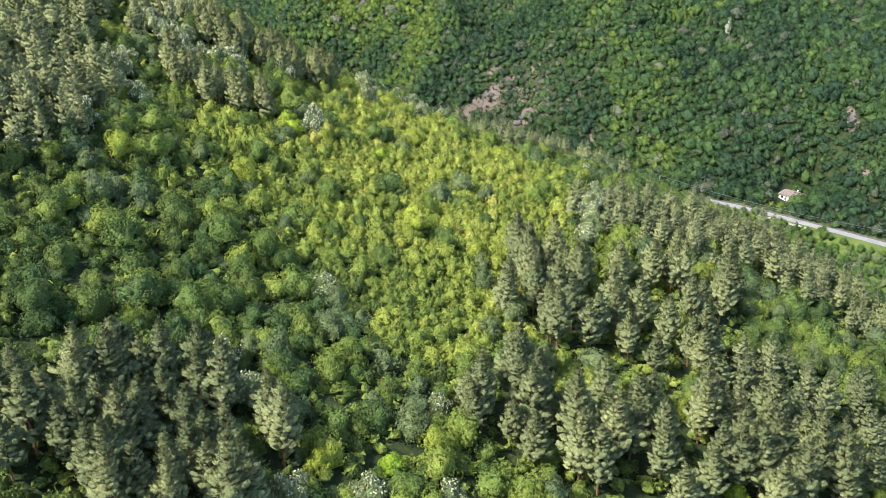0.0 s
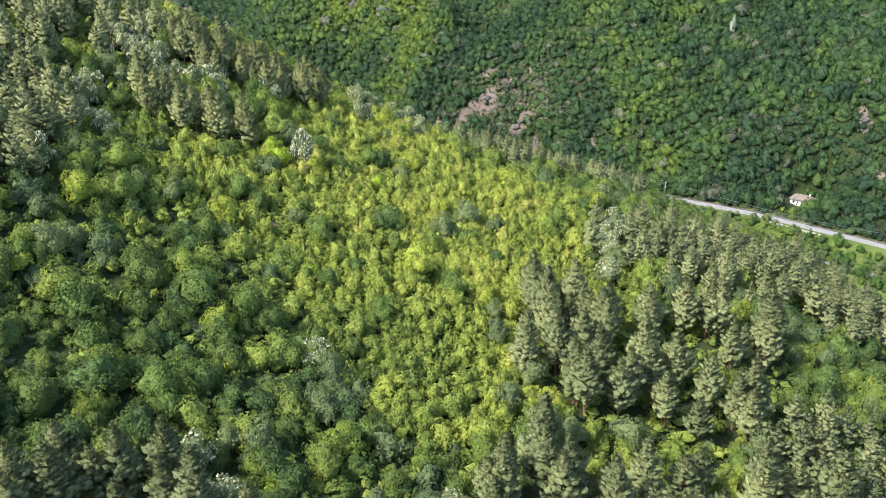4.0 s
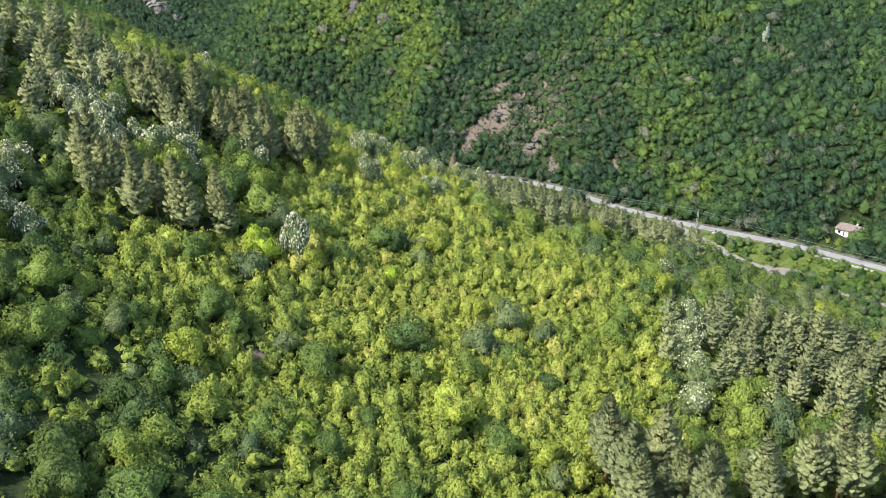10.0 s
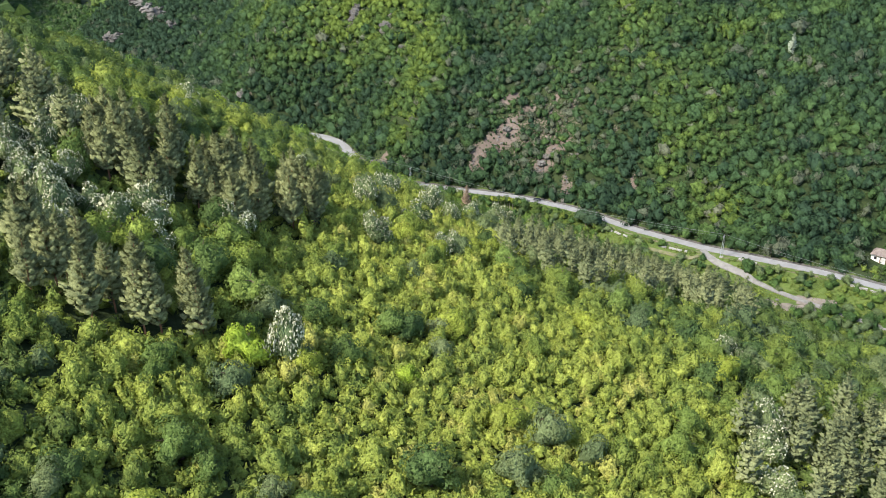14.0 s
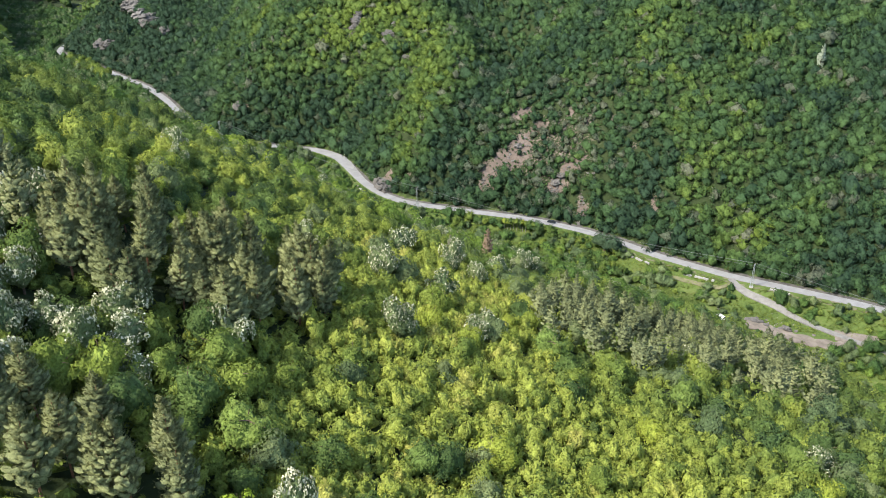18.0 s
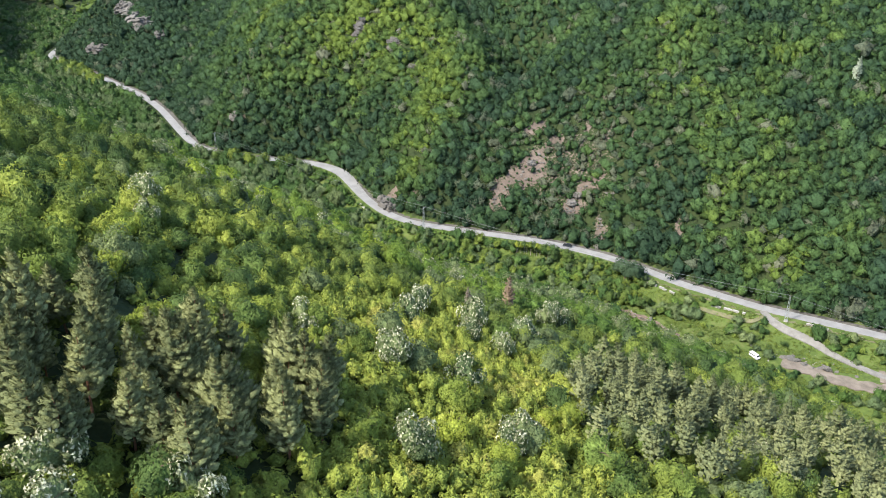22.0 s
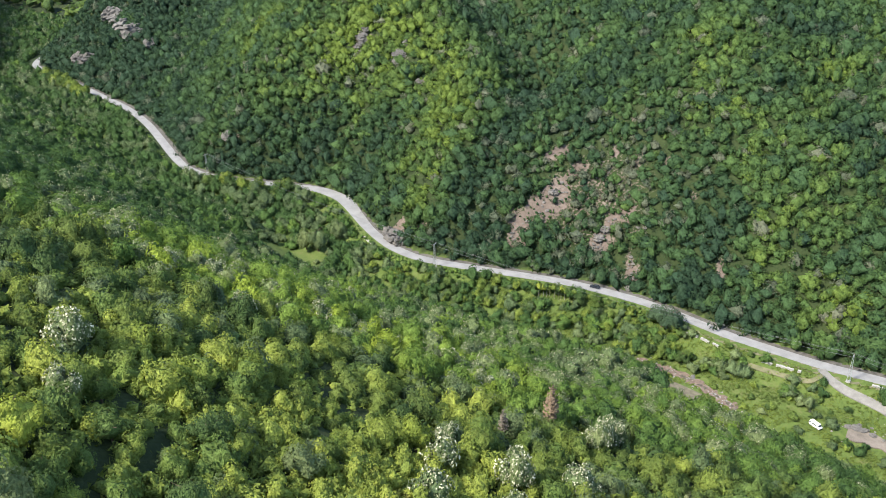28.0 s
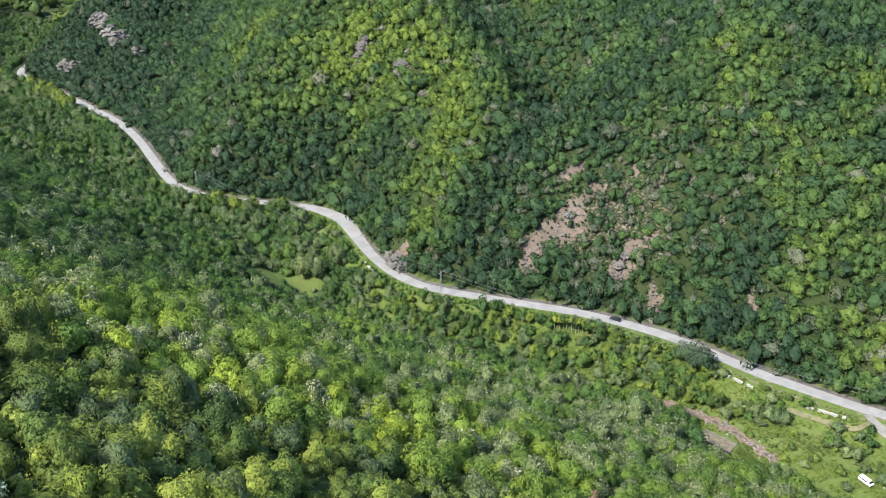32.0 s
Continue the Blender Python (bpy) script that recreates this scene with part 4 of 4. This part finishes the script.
def van(x, y, turn):
    t = root("minibus", "white minibus parked on the grass by the stream", "van", at=pose(x, y, float(height(x, y)) + .02, 0, 0, turn) @ Matrix.Diagonal((.88, .88, .88, 1)))
    part("body", profile([(-2.4, .4), (2.45, .4), (2.5, .95), (2.1, 1.15), (1.55, 1.95), (-2.3, 2.0), (-2.45, 1.0)], .95, .12), white_paint, t, smooth=False)
    for s in (-.93, .93):
        for wx, ln in ((-1.75, .95), (-.65, 1.0), (.5, 1.0)):
            part("side_window", boxed(wx, s * .965, 1.22, ln, .03, .5, bevel=.01), glass_mat, t)
    bm = bmesh.new()
    box(bm, 0, 0, -.36, .03, 1.55, .72)
    w = part("windscreen", bm, glass_mat, t)
    w.matrix_basis = pose(1.86, 0, 1.55, 0, -36, 0)
    part("rear_window", boxed(-2.42, 0, 1.25, .04, 1.4, .5, bevel=.01), glass_mat, t)
    for s in (-.7, .7):
        part("headlight", boxed(2.49, s, .72, .05, .3, .18, bevel=.02), steel, t)
    part("bumper", boxed(2.5, 0, .38, .12, 1.8, .2, bevel=.03), rubber, t)
    wheels(t, (-1.5, 1.6), .86, .33)
    return t


def car(name, x, y, turn, paint, label):
    d, p = to_line(np.array([x]), np.array([y]), ROAD[:, :2])
    z = float(np.interp(p[0], np.arange(len(ROAD)), ROAD[:, 2])) + .13
    t = root(name, label, "car", at=pose(x, y, z, 0, 0, turn))
    part("body", profile([(-2.1, .3), (2.1, .3), (2.12, .62), (1.9, .78), (1.0, .88), (-2.0, .92), (-2.12, .7)], .86), paint, t)
    part("cabin", profile([(-1.75, .88), (1.0, .86), (.35, 1.36), (-1.2, 1.42)], .74, .25), glass_mat, t, "dark windows")
    part("roof", boxed(-.42, 0, 1.39, 1.35, 1.2, .05, bevel=.02), paint, t)
    for s in (-.6, .6):
        part("headlight", boxed(2.1, s, .56, .05, .3, .14, bevel=.02), steel, t)
        part("tail_light", boxed(-2.1, s, .6, .05, .25, .16, bevel=.02), red_leaf, t)
    wheels(t, (-1.3, 1.3), .78, .3)
    return t


def pylon(x, y, tall, turn):
    """A slim lattice mast with a cross arm and three insulators."""
    z = float(height(x, y))
    t = root("power_pylon", "slim grey steel lattice power pylon by the road", "pylon", "power pylons along the road", pose(x, y, z, 0, 0, turn))
    w0, w1 = .55, .17
    for sx in (-1, 1):
        for sy in (-1, 1):
            part("leg", tube((sx * w0, sy * w0, -.3), (sx * w1, sy * w1, tall), .06, .045, 5), steel, t)
    n = 9
    for k in range(n):
        a, b = k / n, (k + 1) / n
        wa, wb = w0 + (w1 - w0) * a, w0 + (w1 - w0) * b
        ring = []
        for (ax, ay), (bx, by) in (((-1, -1), (1, -1)), ((1, -1), (1, 1)), ((1, 1), (-1, 1)), ((-1, 1), (-1, -1))):
            if k % 2:
                ax, ay, bx, by = bx, by, ax, ay
            ring.append(tube((ax * wa, ay * wa, tall * a), (bx * wb, by * wb, tall * b), .03, .03, 4))
        part("bracing", joined(ring), steel, t)
    part("cross_arm", joined([tube((-1.5, 0, tall - .5), (1.5, 0, tall - .5), .07, .07, 5), tube((-1.5, 0, tall - .5), (0, 0, tall - 1.3), .04, .04, 4), tube((1.5, 0, tall - .5), (0, 0, tall - 1.3), .04, .04, 4)]), steel, t)
    for ix in (-1.4, 0, 1.4):
        part("insulator", joined([tube((ix, 0, tall - .5 + (.5 if ix == 0 else 0)), (ix, 0, tall - .1 + (.5 if ix == 0 else 0)), .09, .06, 6)]), brown_wood, t)
    part("footing", boxed(0, 0, -.4, 1.5, 1.5, .6, bevel=.05), concrete, t)
    return Vector((x, y, z)), turn, tall


def wire(a, b, off, up, sag):
    def spot(p):
        q = radians(p[1])
        return Vector((p[0].x + off * math.cos(q), p[0].y + off * math.sin(q), p[0].z + p[2] + up))
    p0, p1 = spot(a), spot(b)
    cu = bpy.data.curves.new("power_line", "CURVE")
    cu.dimensions, cu.bevel_depth, cu.bevel_resolution = "3D", .028, 1
    s = cu.splines.new("POLY")
    s.points.add(16)
    for k in range(17):
        u = k / 16
        p = p0.lerp(p1, u)
        s.points[k].co = (p.x, p.y, p.z - sag * 4 * u * (1 - u), 1)
    cu.materials.append(wire_mat)
    tagged(new("power_line", cu), "thin sagging grey power line above the road", "cable", "power lines")


def boulder(seed, sub=2, crag=False):
    bm = bmesh.new()
    bmesh.ops.create_icosphere(bm, subdivisions=sub, radius=1)
    r = np.random.default_rng(seed)
    off = Vector(r.uniform(-20, 20, 3))
    for v in bm.verts:
        d = v.co.copy()
        k = noise.fractal(d * .9 + off, 1.0, 2.1, 4)
        c = noise.cell_vector(d * (2.6 if crag else 1.6) + off).x
        v.co *= 1 + .36 * k + (.34 if crag else .14) * (c - .5)
        if crag:
            e = noise.cell_vector(Vector((d.x * 3, d.y * 3, d.z * 7)) + off)
            v.co += Vector((e.x - .5, e.y - .5, (e.z - .5) * .5)) * .3
        v.co.z *= .72
    me = bpy.data.meshes.new("boulder")
    bm.to_mesh(me)
    bm.free()
    return me


ROCKS = [boulder(s) for s in range(6)]
for me in ROCKS:
    me.materials.append(pebble)
CRAGS = [boulder(s + 30, 4, True) for s in range(5)]
SCREE = [boulder(s + 40, 2, True) for s in range(5)]
for me in CRAGS + SCREE:
    me.materials.append(rock)


def stone(x, y, s, label, group, crag=False, flat=1.0, up=.15, name="boulder"):
    me = ((SCREE if s < 1.2 else CRAGS) if crag else ROCKS)[int(rng.integers(0, 5))]
    ob = new(name, me)
    ob.matrix_basis = pose(x, y, float(height(x, y)) + up * s, rng.uniform(-25, 25), rng.uniform(-25, 25), rng.uniform(0, 360)) @ Matrix.Diagonal((s * rng.uniform(.8, 1.3), s, s * flat, 1))
    return tagged(ob, label, "rock", group)


def bush(seed, mat, name, label, group):
    t = root(name, label, "bush", group)
    part("stem", trunk(seed, 1.6, .08, .05, 6, 1.0), bark, t)
    part("foliage", stretch(crown(seed + 700, 340, .095, 12), 1.9, 1.9, 1.9), mat, t)
    return t


pale_bark = mineral("pale_bark", (.20, .18, .155), (.36, .33, .29), 3)

# ---- valley floor ----
ribbon(ROAD[:, :2], ROAD[:, 2], -6.0, -3.55, .07, "road_verge", verge, "dark strip of verge below the far slope", "verge")
lay = ROAD[18:28, :2]
wide = np.interp(np.linspace(0, 9, 55), [0, 2, 3, 4, 5, 6, 9], [-3.6, -3.7, -4.8, -6.4, -5.4, -3.7, -3.6])
ribbon(lay, ROAD[18:28, 2], wide, -3.5, .09, "layby", road_mat, "pale gravel lay-by on the outside of the bend", "pavement")
ribbon(np.array([(95.8, 470.5), (96.6, 464.5), (100.2, 459.7), (105.5, 455.3), (109.8, 451.5), (114.3, 445.5), (118.4, 440.3), (125.5, 432.5), (150, 409), (185, 384)], float), None, -1.5, 1.5, .4, "dirt_track", gravel, "pale gravel track leading off the road", "track", thick=.4)
ribbon(np.array([(95.5, 467), (90.4, 464.7), (84.8, 468), (78.2, 472.4), (71.6, 477)], float), None, -.8, .8, .32, "grass_track", straw, "worn grassy track beside the road", "track", thick=.3)
ribbon(ROAD[4:11, :2], ROAD[4:11, 2], 1.25, 5.2, .05, "roadside_strip", straw, "strip of dry grass between road and parapet", "verge")
ribbon(np.array([(94, 440.5), (101, 436.5), (108, 431), (116, 425.5), (124, 422.5), (131, 422.5)], float), None, -2.6 - 1.2 * np.abs(np.sin(np.arange(31) * .8)), 2.2 + 1.6 * np.abs(np.cos(np.arange(31) * .6)), .34, "dirt_clearing", dirt, "bare brown dirt clearing by the stream", "ground patch", thick=.35)
ribbon(np.array([(126, 430.5), (133, 428), (141, 425)], float), None, -3.5, 4.5, .33, "dirt_yard", dirt, "bare brown dirt yard at the end of the track", "ground patch", thick=.35)
ribbon(STREAM[8:13], None, -.9 - 1.9 * np.abs(np.sin(np.arange(25) * .9)), .8 + 1.8 * np.abs(np.cos(np.arange(25) * .7)), .1, "stream_bed", bed, "reddish brown stony stream bed", "stream bed", thick=.1)
ribbon(STREAM[8:13], None, -.2 - .7 * np.abs(np.sin(np.arange(25) * 1.7)), .2 + .7 * np.abs(np.cos(np.arange(25) * 1.3)), .16, "stream_water", water_mat, "shallow stony stream", "water", thick=.1)
plot = np.array([(41.6, 467.2), (45.8, 463.4), (50, 459.6)], float)
ribbon(plot, None, -3.4, 3.2, .36, "garden_plot", garden, "tilled bare brown garden plot beside the stream", "garden", thick=.4)
rows_at = np.array([(50.5, 456.4), (53.2, 453.6), (56, 450.6)], float)
for k in range(7):
    ribbon(rows_at + np.array([.72, .69]) * (k * .9 - 2.4), None, -.16, .18, .42 + .03 * (k % 3), "planted_row", shrub_leaf, "green row of garden plants", "plant row", 4, "", .25)
sheet = root("black_sheet", "black plastic mulch sheet along the garden plot", "sheet", at=pose(44.4, 460.4, float(height(44.4, 460.4)) + .4, 0, 0, -43))
part("sheet", boxed(0, 0, 0, 11, .9, .06, bevel=.02), black_net, sheet)

# Old parapet of pale concrete blocks along the near edge of the road.
for ax, ay, bx, by in ((54, 496.2, 63.8, 486.6), (76.8, 476.8, 88.4, 469.4), (150, 436, 171, 419.5), (109.5, 460.6, 116.5, 456.2), (-78, 577, -70, 563)):
    ln = math.hypot(bx - ax, by - ay)
    n = int(ln / 1.15)
    wall = root("parapet", "low weathered pale concrete parapet beside the road", "wall", "parapets along the road", pose(ax, ay, 0, 0, 0, math.degrees(math.atan2(by - ay, bx - ax))))
    for k in range(n):
        if rng.uniform(0, 1) < .12:
            continue
        px, py = ax + (bx - ax) * (k + .5) / n, ay + (by - ay) * (k + .5) / n
        b = part("block", boxed(0, 0, 0, ln / n - .03, .85, .85, bevel=.035), concrete, wall)
        b.matrix_basis = pose((k + .5) * ln / n, rng.normal(0, .08), float(height(px, py)) - .25 + rng.normal(0, .1), rng.normal(0, 3), rng.normal(0, 3), rng.normal(0, 4))

van(84.8, 443.6, -62)
car("white_car", -88.6, 624.5, 150, white_paint, "white hatchback parked in the gravel lay-by")
car("white_estate_car", -80.5, 611.5, 112, white_paint, "small white car parked at the verge")
car("dark_car", 23.5, 529.5, 151, dark_paint, "dark saloon car driving on the pale road")

masts = [pylon(-44, 548.2, 11.5, 62), pylon(102.5, 463.5, 11.0, 57), pylon(-172, 655, 11, 50), pylon(210, 388, 11, 50)]
for a, b in ((0, 1), (2, 0), (1, 3)):
    for off, up in ((-1.4, -.1), (0, .4), (1.4, -.1)):
        wire(masts[a], masts[b], off, up, 3.2)

# Row of slim trees below the road.
def slim_tree(seed):
    t = root("slim_tree", "slim tree with a bare pale trunk below the road", "tree", "row of slim trees")
    part("trunk", trunk(seed, 4.6, .11, .012, 5, .9, .7), pale_bark, t)
    part("crown", stretch(crown(seed + 900, 300, .11, 10), 1.7, 1.7, 2.1, 3.0), green_leaf_one, t)
    return t


put_all([lambda s=s: slim_tree(s) for s in range(3)], [(-1.5 + 1.5 * k + rng.normal(0, .25), 527.2 - .5 * k + rng.normal(0, .3)) for k in range(11)], .95, 1.2, .95, 1.15)
put_all([lambda: broadleaf(61, dark_leaf, "dark_tree", "big dark grey-green tree overhanging the road", "big dark trees")], [(47.6, 500.4), (49.2, 498.6), (45.6, 501.8)], 1.7, 1.9, .95, 1.1)


def house(x, y, turn):
    z = float(height(x, y))
    t = root("house", "small white plastered house with a brown tiled roof among trees", "house", at=pose(x, y, z + .2, 0, 0, turn) @ Matrix.Diagonal((1.1, 1.1, 1.1, 1)))
    bm = bmesh.new()
    box(bm, 0, 0, -3, 11, 6.5, 6.0, bevel=.03)
    part("wall", bm, plaster, t)
    bm = bmesh.new()
    v = [bm.verts.new(p) for p in ((-6, -3.9, 2.9), (6, -3.9, 2.9), (6, 3.9, 2.9), (-6, 3.9, 2.9), (-3.5, 0, 4.8), (3.5, 0, 4.8))]
    for f in ((0, 1, 5, 4), (1, 2, 5), (2, 3, 4, 5), (3, 0, 4), (3, 2, 1, 0)):
        bm.faces.new([v[i] for i in f])
    roof = part("roof", bm, tile_mat, t)
    for k in range(16):
        u = -5.6 + k * .75
        top = min(1, (6 - abs(u)) / 2.5)
        part("tile_row", joined([tube((u, -3.95, 2.98), (max(-3.5, min(3.5, u)) if abs(u) > 3.5 else u, -3.95 + 3.9 * top, 2.98 + 1.9 * top), .13, .13, 5)]), tile_mat, roof)
    part("chimney", boxed(2, .6, 4.0, .6, .6, 1.4, bevel=.03), plaster, roof)
    for wx in (-3.8, 2.2, 4.2):
        w = part("window", boxed(wx, -3.27, 1.0, 1.0, .1, 1.2, bevel=.02), brown_wood, t, "brown wooden window")
        part("pane", boxed(wx, -3.33, 1.1, .8, .03, 1.0), glass_mat, w)
    bm = bmesh.new()
    box(bm, -.8, -3.3, -.2, 2.6, .14, 2.0)
    bmesh.ops.create_cone(bm, cap_ends=True, segments=20, radius1=1.3, radius2=1.3, depth=.14, matrix=Matrix.Translation((-.8, -3.3, 1.8)) @ Matrix.Rotation(math.pi / 2, 4, "X"))
    arch = part("arch", bm, brown_wood, t, "brown arched doorway")
    bm = bmesh.new()
    box(bm, -.8, -3.36, -.2, 1.8, .14, 2.0)
    bmesh.ops.create_cone(bm, cap_ends=True, segments=20, radius1=.9, radius2=.9, depth=.14, matrix=Matrix.Translation((-.8, -3.36, 1.8)) @ Matrix.Rotation(math.pi / 2, 4, "X"))
    part("door", bm, plaster, arch)
    part("shed", boxed(7.0, .5, -3, 2.6, 4, 4.6, bevel=.03), brown_wood, t, "brown lean-to shed")


house(174, 456.5, -38)

# ---- stones ----
for x, y, s in ((51.5, 473, 1.1), (95.4, 443.3, 1.1), (97.6, 442.6, 1.6), (99.9, 441.4, 1.3), (99.6, 444.3, .9), (102, 439, 1.2), (104.2, 436.2, .9), (106.6, 436.4, 1.1), (109, 435.7, 1.9), (112, 434, .8), (103, 443, .6), (86, 452, .6), (118, 431, .8), (66, 476, .8), (-40.5, 175.5, .25), (-41.2, 174, .3), (-40, 173.4, .22), (-41, 176.3, .2)):
    stone(x, y, s, "pale angular boulder dumped on the valley floor", "boulders on the valley floor", True, .75)
for k in range(120):
    u = rng.uniform(0, 4)
    i = int(u)
    p = STREAM[8 + i] + (STREAM[9 + i] - STREAM[8 + i]) * (u - i) + rng.normal(0, 1.7, 2)
    stone(p[0], p[1], rng.uniform(.12, .42), "grey-brown stone in the stream bed", "stones of the stream bed", name="stream_stone")
for k in range(40):
    a = rng.normal(0, 1, 2) * (9, 7) + (103, 437)
    if abs(to_line(a[0], a[1], ROAD[:, :2])[0]) > 6:
        stone(a[0], a[1], rng.uniform(.15, .4), "small pale stone in the grass", "stones in the grass", name="field_stone")

# ---- crags on the far slope ----
CRAG = [(-64, 575, 5.0), (-61, 571, 3.6), (-66, 580, 4), (-88.5, 688, 2.8), (-88, 692, 3.3), (-87, 696, 3.6), (-86, 700, 3.2), (-86, 703.5, 2.4), (-66, 674, 3.2), (-65, 678, 3.4), (-61, 683, 2.6), (-54, 657, 2.2), (-290, 864, 8), (-269, 838, 9), (-296, 869, 7), (-254, 825, 5),
        (-308, 842, 7), (-318, 850, 6), (-280, 850, 7), (-162, 670, 3.5), (9, 571, 2.0), (27, 549, 2.6), (30, 551, 2.2), (37, 528, 1.6), (209, 482, 3)]
for x, y, s in CRAG:
    stone(x, y, s * .9, "weathered grey-brown rock outcrop on the wooded slope", "rock outcrops", True, 1.15, .12, "rock_outcrop")

for k in range(110):
    bx, by, bw, bh = BARE[int(rng.integers(0, 8))]
    stone(bx + rng.normal(0, .45) * bw, by + rng.normal(0, .45) * bh, rng.uniform(.25, 1.0), "angular stone on the bare scree", "stones on the scree", True, .7, .0, "scree_stone")

# ---- valley bushes and trees ----
WILLOWS = [(66, 478), (63, 479.5), (68, 475.5), (61, 478), (62, 476), (86, 454), (84, 456), (123, 449), (-106, 586), (-94, 568), (-98, 560), (-102, 575), (-78, 569), (-96, 552), (9, 508), (-12, 512), (24, 505),
           (152, 434), (149, 438), (136, 445), (144, 441), (131, 433), (158, 427), (70, 452), (76, 437), (-110, 578), (-20, 524), (33, 493)]
put_all([lambda s=s: bush(s + 4, grey_leaf_one, "willow_bush", "broad spreading grey-green willow beside the stream meadow", "big willows") for s in range(2)], [(66.5, 475.2), (62.5, 477.4), (57.5, 480), (70, 473.6), (82, 461.5)], 1.9, 2.4, .8, 1.0)
put_all([lambda s=s: bush(s, grey_leaf_one, "willow_bush", "rounded grey-green willow bush on the valley floor", "willow bushes") for s in range(4)], WILLOWS, .9, 1.7, .8, 1.2)
x, y = scatter(-60, 170, 400, 545, 5.2, 51)
d = to_line(x, y, ROAD[:, :2])[0]
keep = (d > 5) & (height(x, y) < 2.5) & (rng.uniform(0, 1, len(x)) < .8) & (np.hypot(x - 47, y - 460) > 11) & (np.hypot(x - 55, y - 452) > 6) & (np.hypot(x - 84.8, y - 442) > 6) & (np.abs(to_line(x, y, STREAM)[0]) > 2) & (np.abs(to_line(x, y, np.array([(94, 440), (108, 431), (130, 422)], float))[0]) > 6)
track = np.array([(95.8, 470.5), (100.2, 459.7), (109.8, 451.5), (118.4, 440.3), (125.5, 432.5), (185, 384)], float)
keep &= np.abs(to_line(x, y, track)[0]) > 6.5
walls = np.minimum(np.abs(to_line(x, y, np.array([(54, 493), (63, 484.5)], float))[0]), np.abs(to_line(x, y, np.array([(75, 474.5), (90, 466)], float))[0]))
keep &= walls > 4
put_all([lambda s=s: bush(s + 40, valley_leaf, "green_bush", "green bush in the valley grass", "valley bushes") for s in range(4)], list(zip(x[keep], y[keep]))[:290], .45, 1.2, .7, 1.1)
x, y = scatter(-20, 175, 395, 540, .9, 52)
d = to_line(x, y, ROAD[:, :2])[0]
keep = (d > 4.2) & (height(x, y) < 1.5) & (np.abs(to_line(x, y, track)[0]) > 1.8) & (np.hypot(x - 46, y - 463) > 6) & (np.abs(to_line(x, y, STREAM)[0]) > 1.2) & (fbm(x, y, 14, 5) > .34) & (np.abs(to_line(x, y, np.array([(94, 440), (108, 431), (130, 422)], float))[0]) > 5)
x, y = x[keep], y[keep]
size = rng.uniform(.3, .7, len(x))
wood("meadow_grass", [crown(90, 14, .7, 4, core=0), crown(91, 14, .7, 4, core=0)], x, y, size, size * .6, np.clip(fbm(x, y, 20, 6) + rng.normal(0, .15, len(x)), 0, .97) * .34, shrub_leaf, "rough green valley grass and herbs", "grass", .1)

put_all([lambda s=s: bush(s + 50, valley_leaf, "garden_bush", "rounded green bush in front of the house", "bushes by the house") for s in range(2)], [(164, 446), (161, 449), (168, 443.5), (158, 452), (163, 441), (171, 441), (166, 449)], 1.0, 1.3, .8, 1.1)

# Trees between the road and the stream.
x, y = scatter(-75, 62, 478, 560, 4.8, 57)
d = to_line(x, y, ROAD[:, :2])[0]
keep = (d > 8) & (d < 34) & (in_spots(x, y, OPEN, 8, .5) < 0) & (np.abs(to_line(x, y, STREAM)[0]) > 4) & (rng.uniform(0, 1, len(x)) < .85) & (np.hypot(x - 6, y - 522) > 9)
put_all([lambda s=s: broadleaf(s + 71, valley_leaf, "valley_tree", "leafy green tree between road and stream", "trees along the stream") for s in range(3)], list(zip(x[keep], y[keep])), .55, 1.05, .9, 1.15)
put_all([lambda s=s: broadleaf(s + 91, grey_leaf_one, "willow_tree", "tall spreading grey-green willow below the road bend", "tall willows") for s in range(2)], [(-105, 574), (-99, 571.5), (-91, 582)], 1.6, 2.0, 1.2, 1.4)

# Trees that lean over the near edge of the road where it leaves the straight.
x, y = scatter(-360, -105, 620, 880, 4.6, 58)
d = to_line(x, y, ROAD[:, :2])[0]
keep = (d > 4.6) & (d < 9.5) & (((x > -172) & (x < -122)) | ((x > -338) & (x < -292)))
put_all([lambda s=s: broadleaf(s + 81, valley_leaf, "roadside_tree", "tall leafy tree leaning over the road edge", "trees along the upper road") for s in range(3)], list(zip(x[keep], y[keep])), 1.35, 1.75, .95, 1.2)

# Trees that stand out.
def conifer(x, y, s, mat, label, name="spruce_tree"):
    t = root(name, label, "tree", at=place(x, y, s, 1.1))
    part("trunk", trunk(3, 11, .16, .01, 0), bark, t)
    part("crown", pine_crown(77, 12, 8, 5, .3, 12, 2.4), mat, t)


conifer(157, 566, 1.15, leaf("silver_leaves", [(0, (.24, .28, .20)), (1, (.30, .34, .25))], True), "pale silvery tree standing out of the far wood", "silver_tree")
conifer(148, 577, .8, grey_leaf_one, "small pale tree in the far wood", "silver_tree")
conifer(-14.4, 345.6, .82, red_leaf, "dead red-brown conifer among green trees", "dead_conifer")
conifer(-24, 333, .5, dry_leaf, "bare grey dead conifer", "dead_conifer")
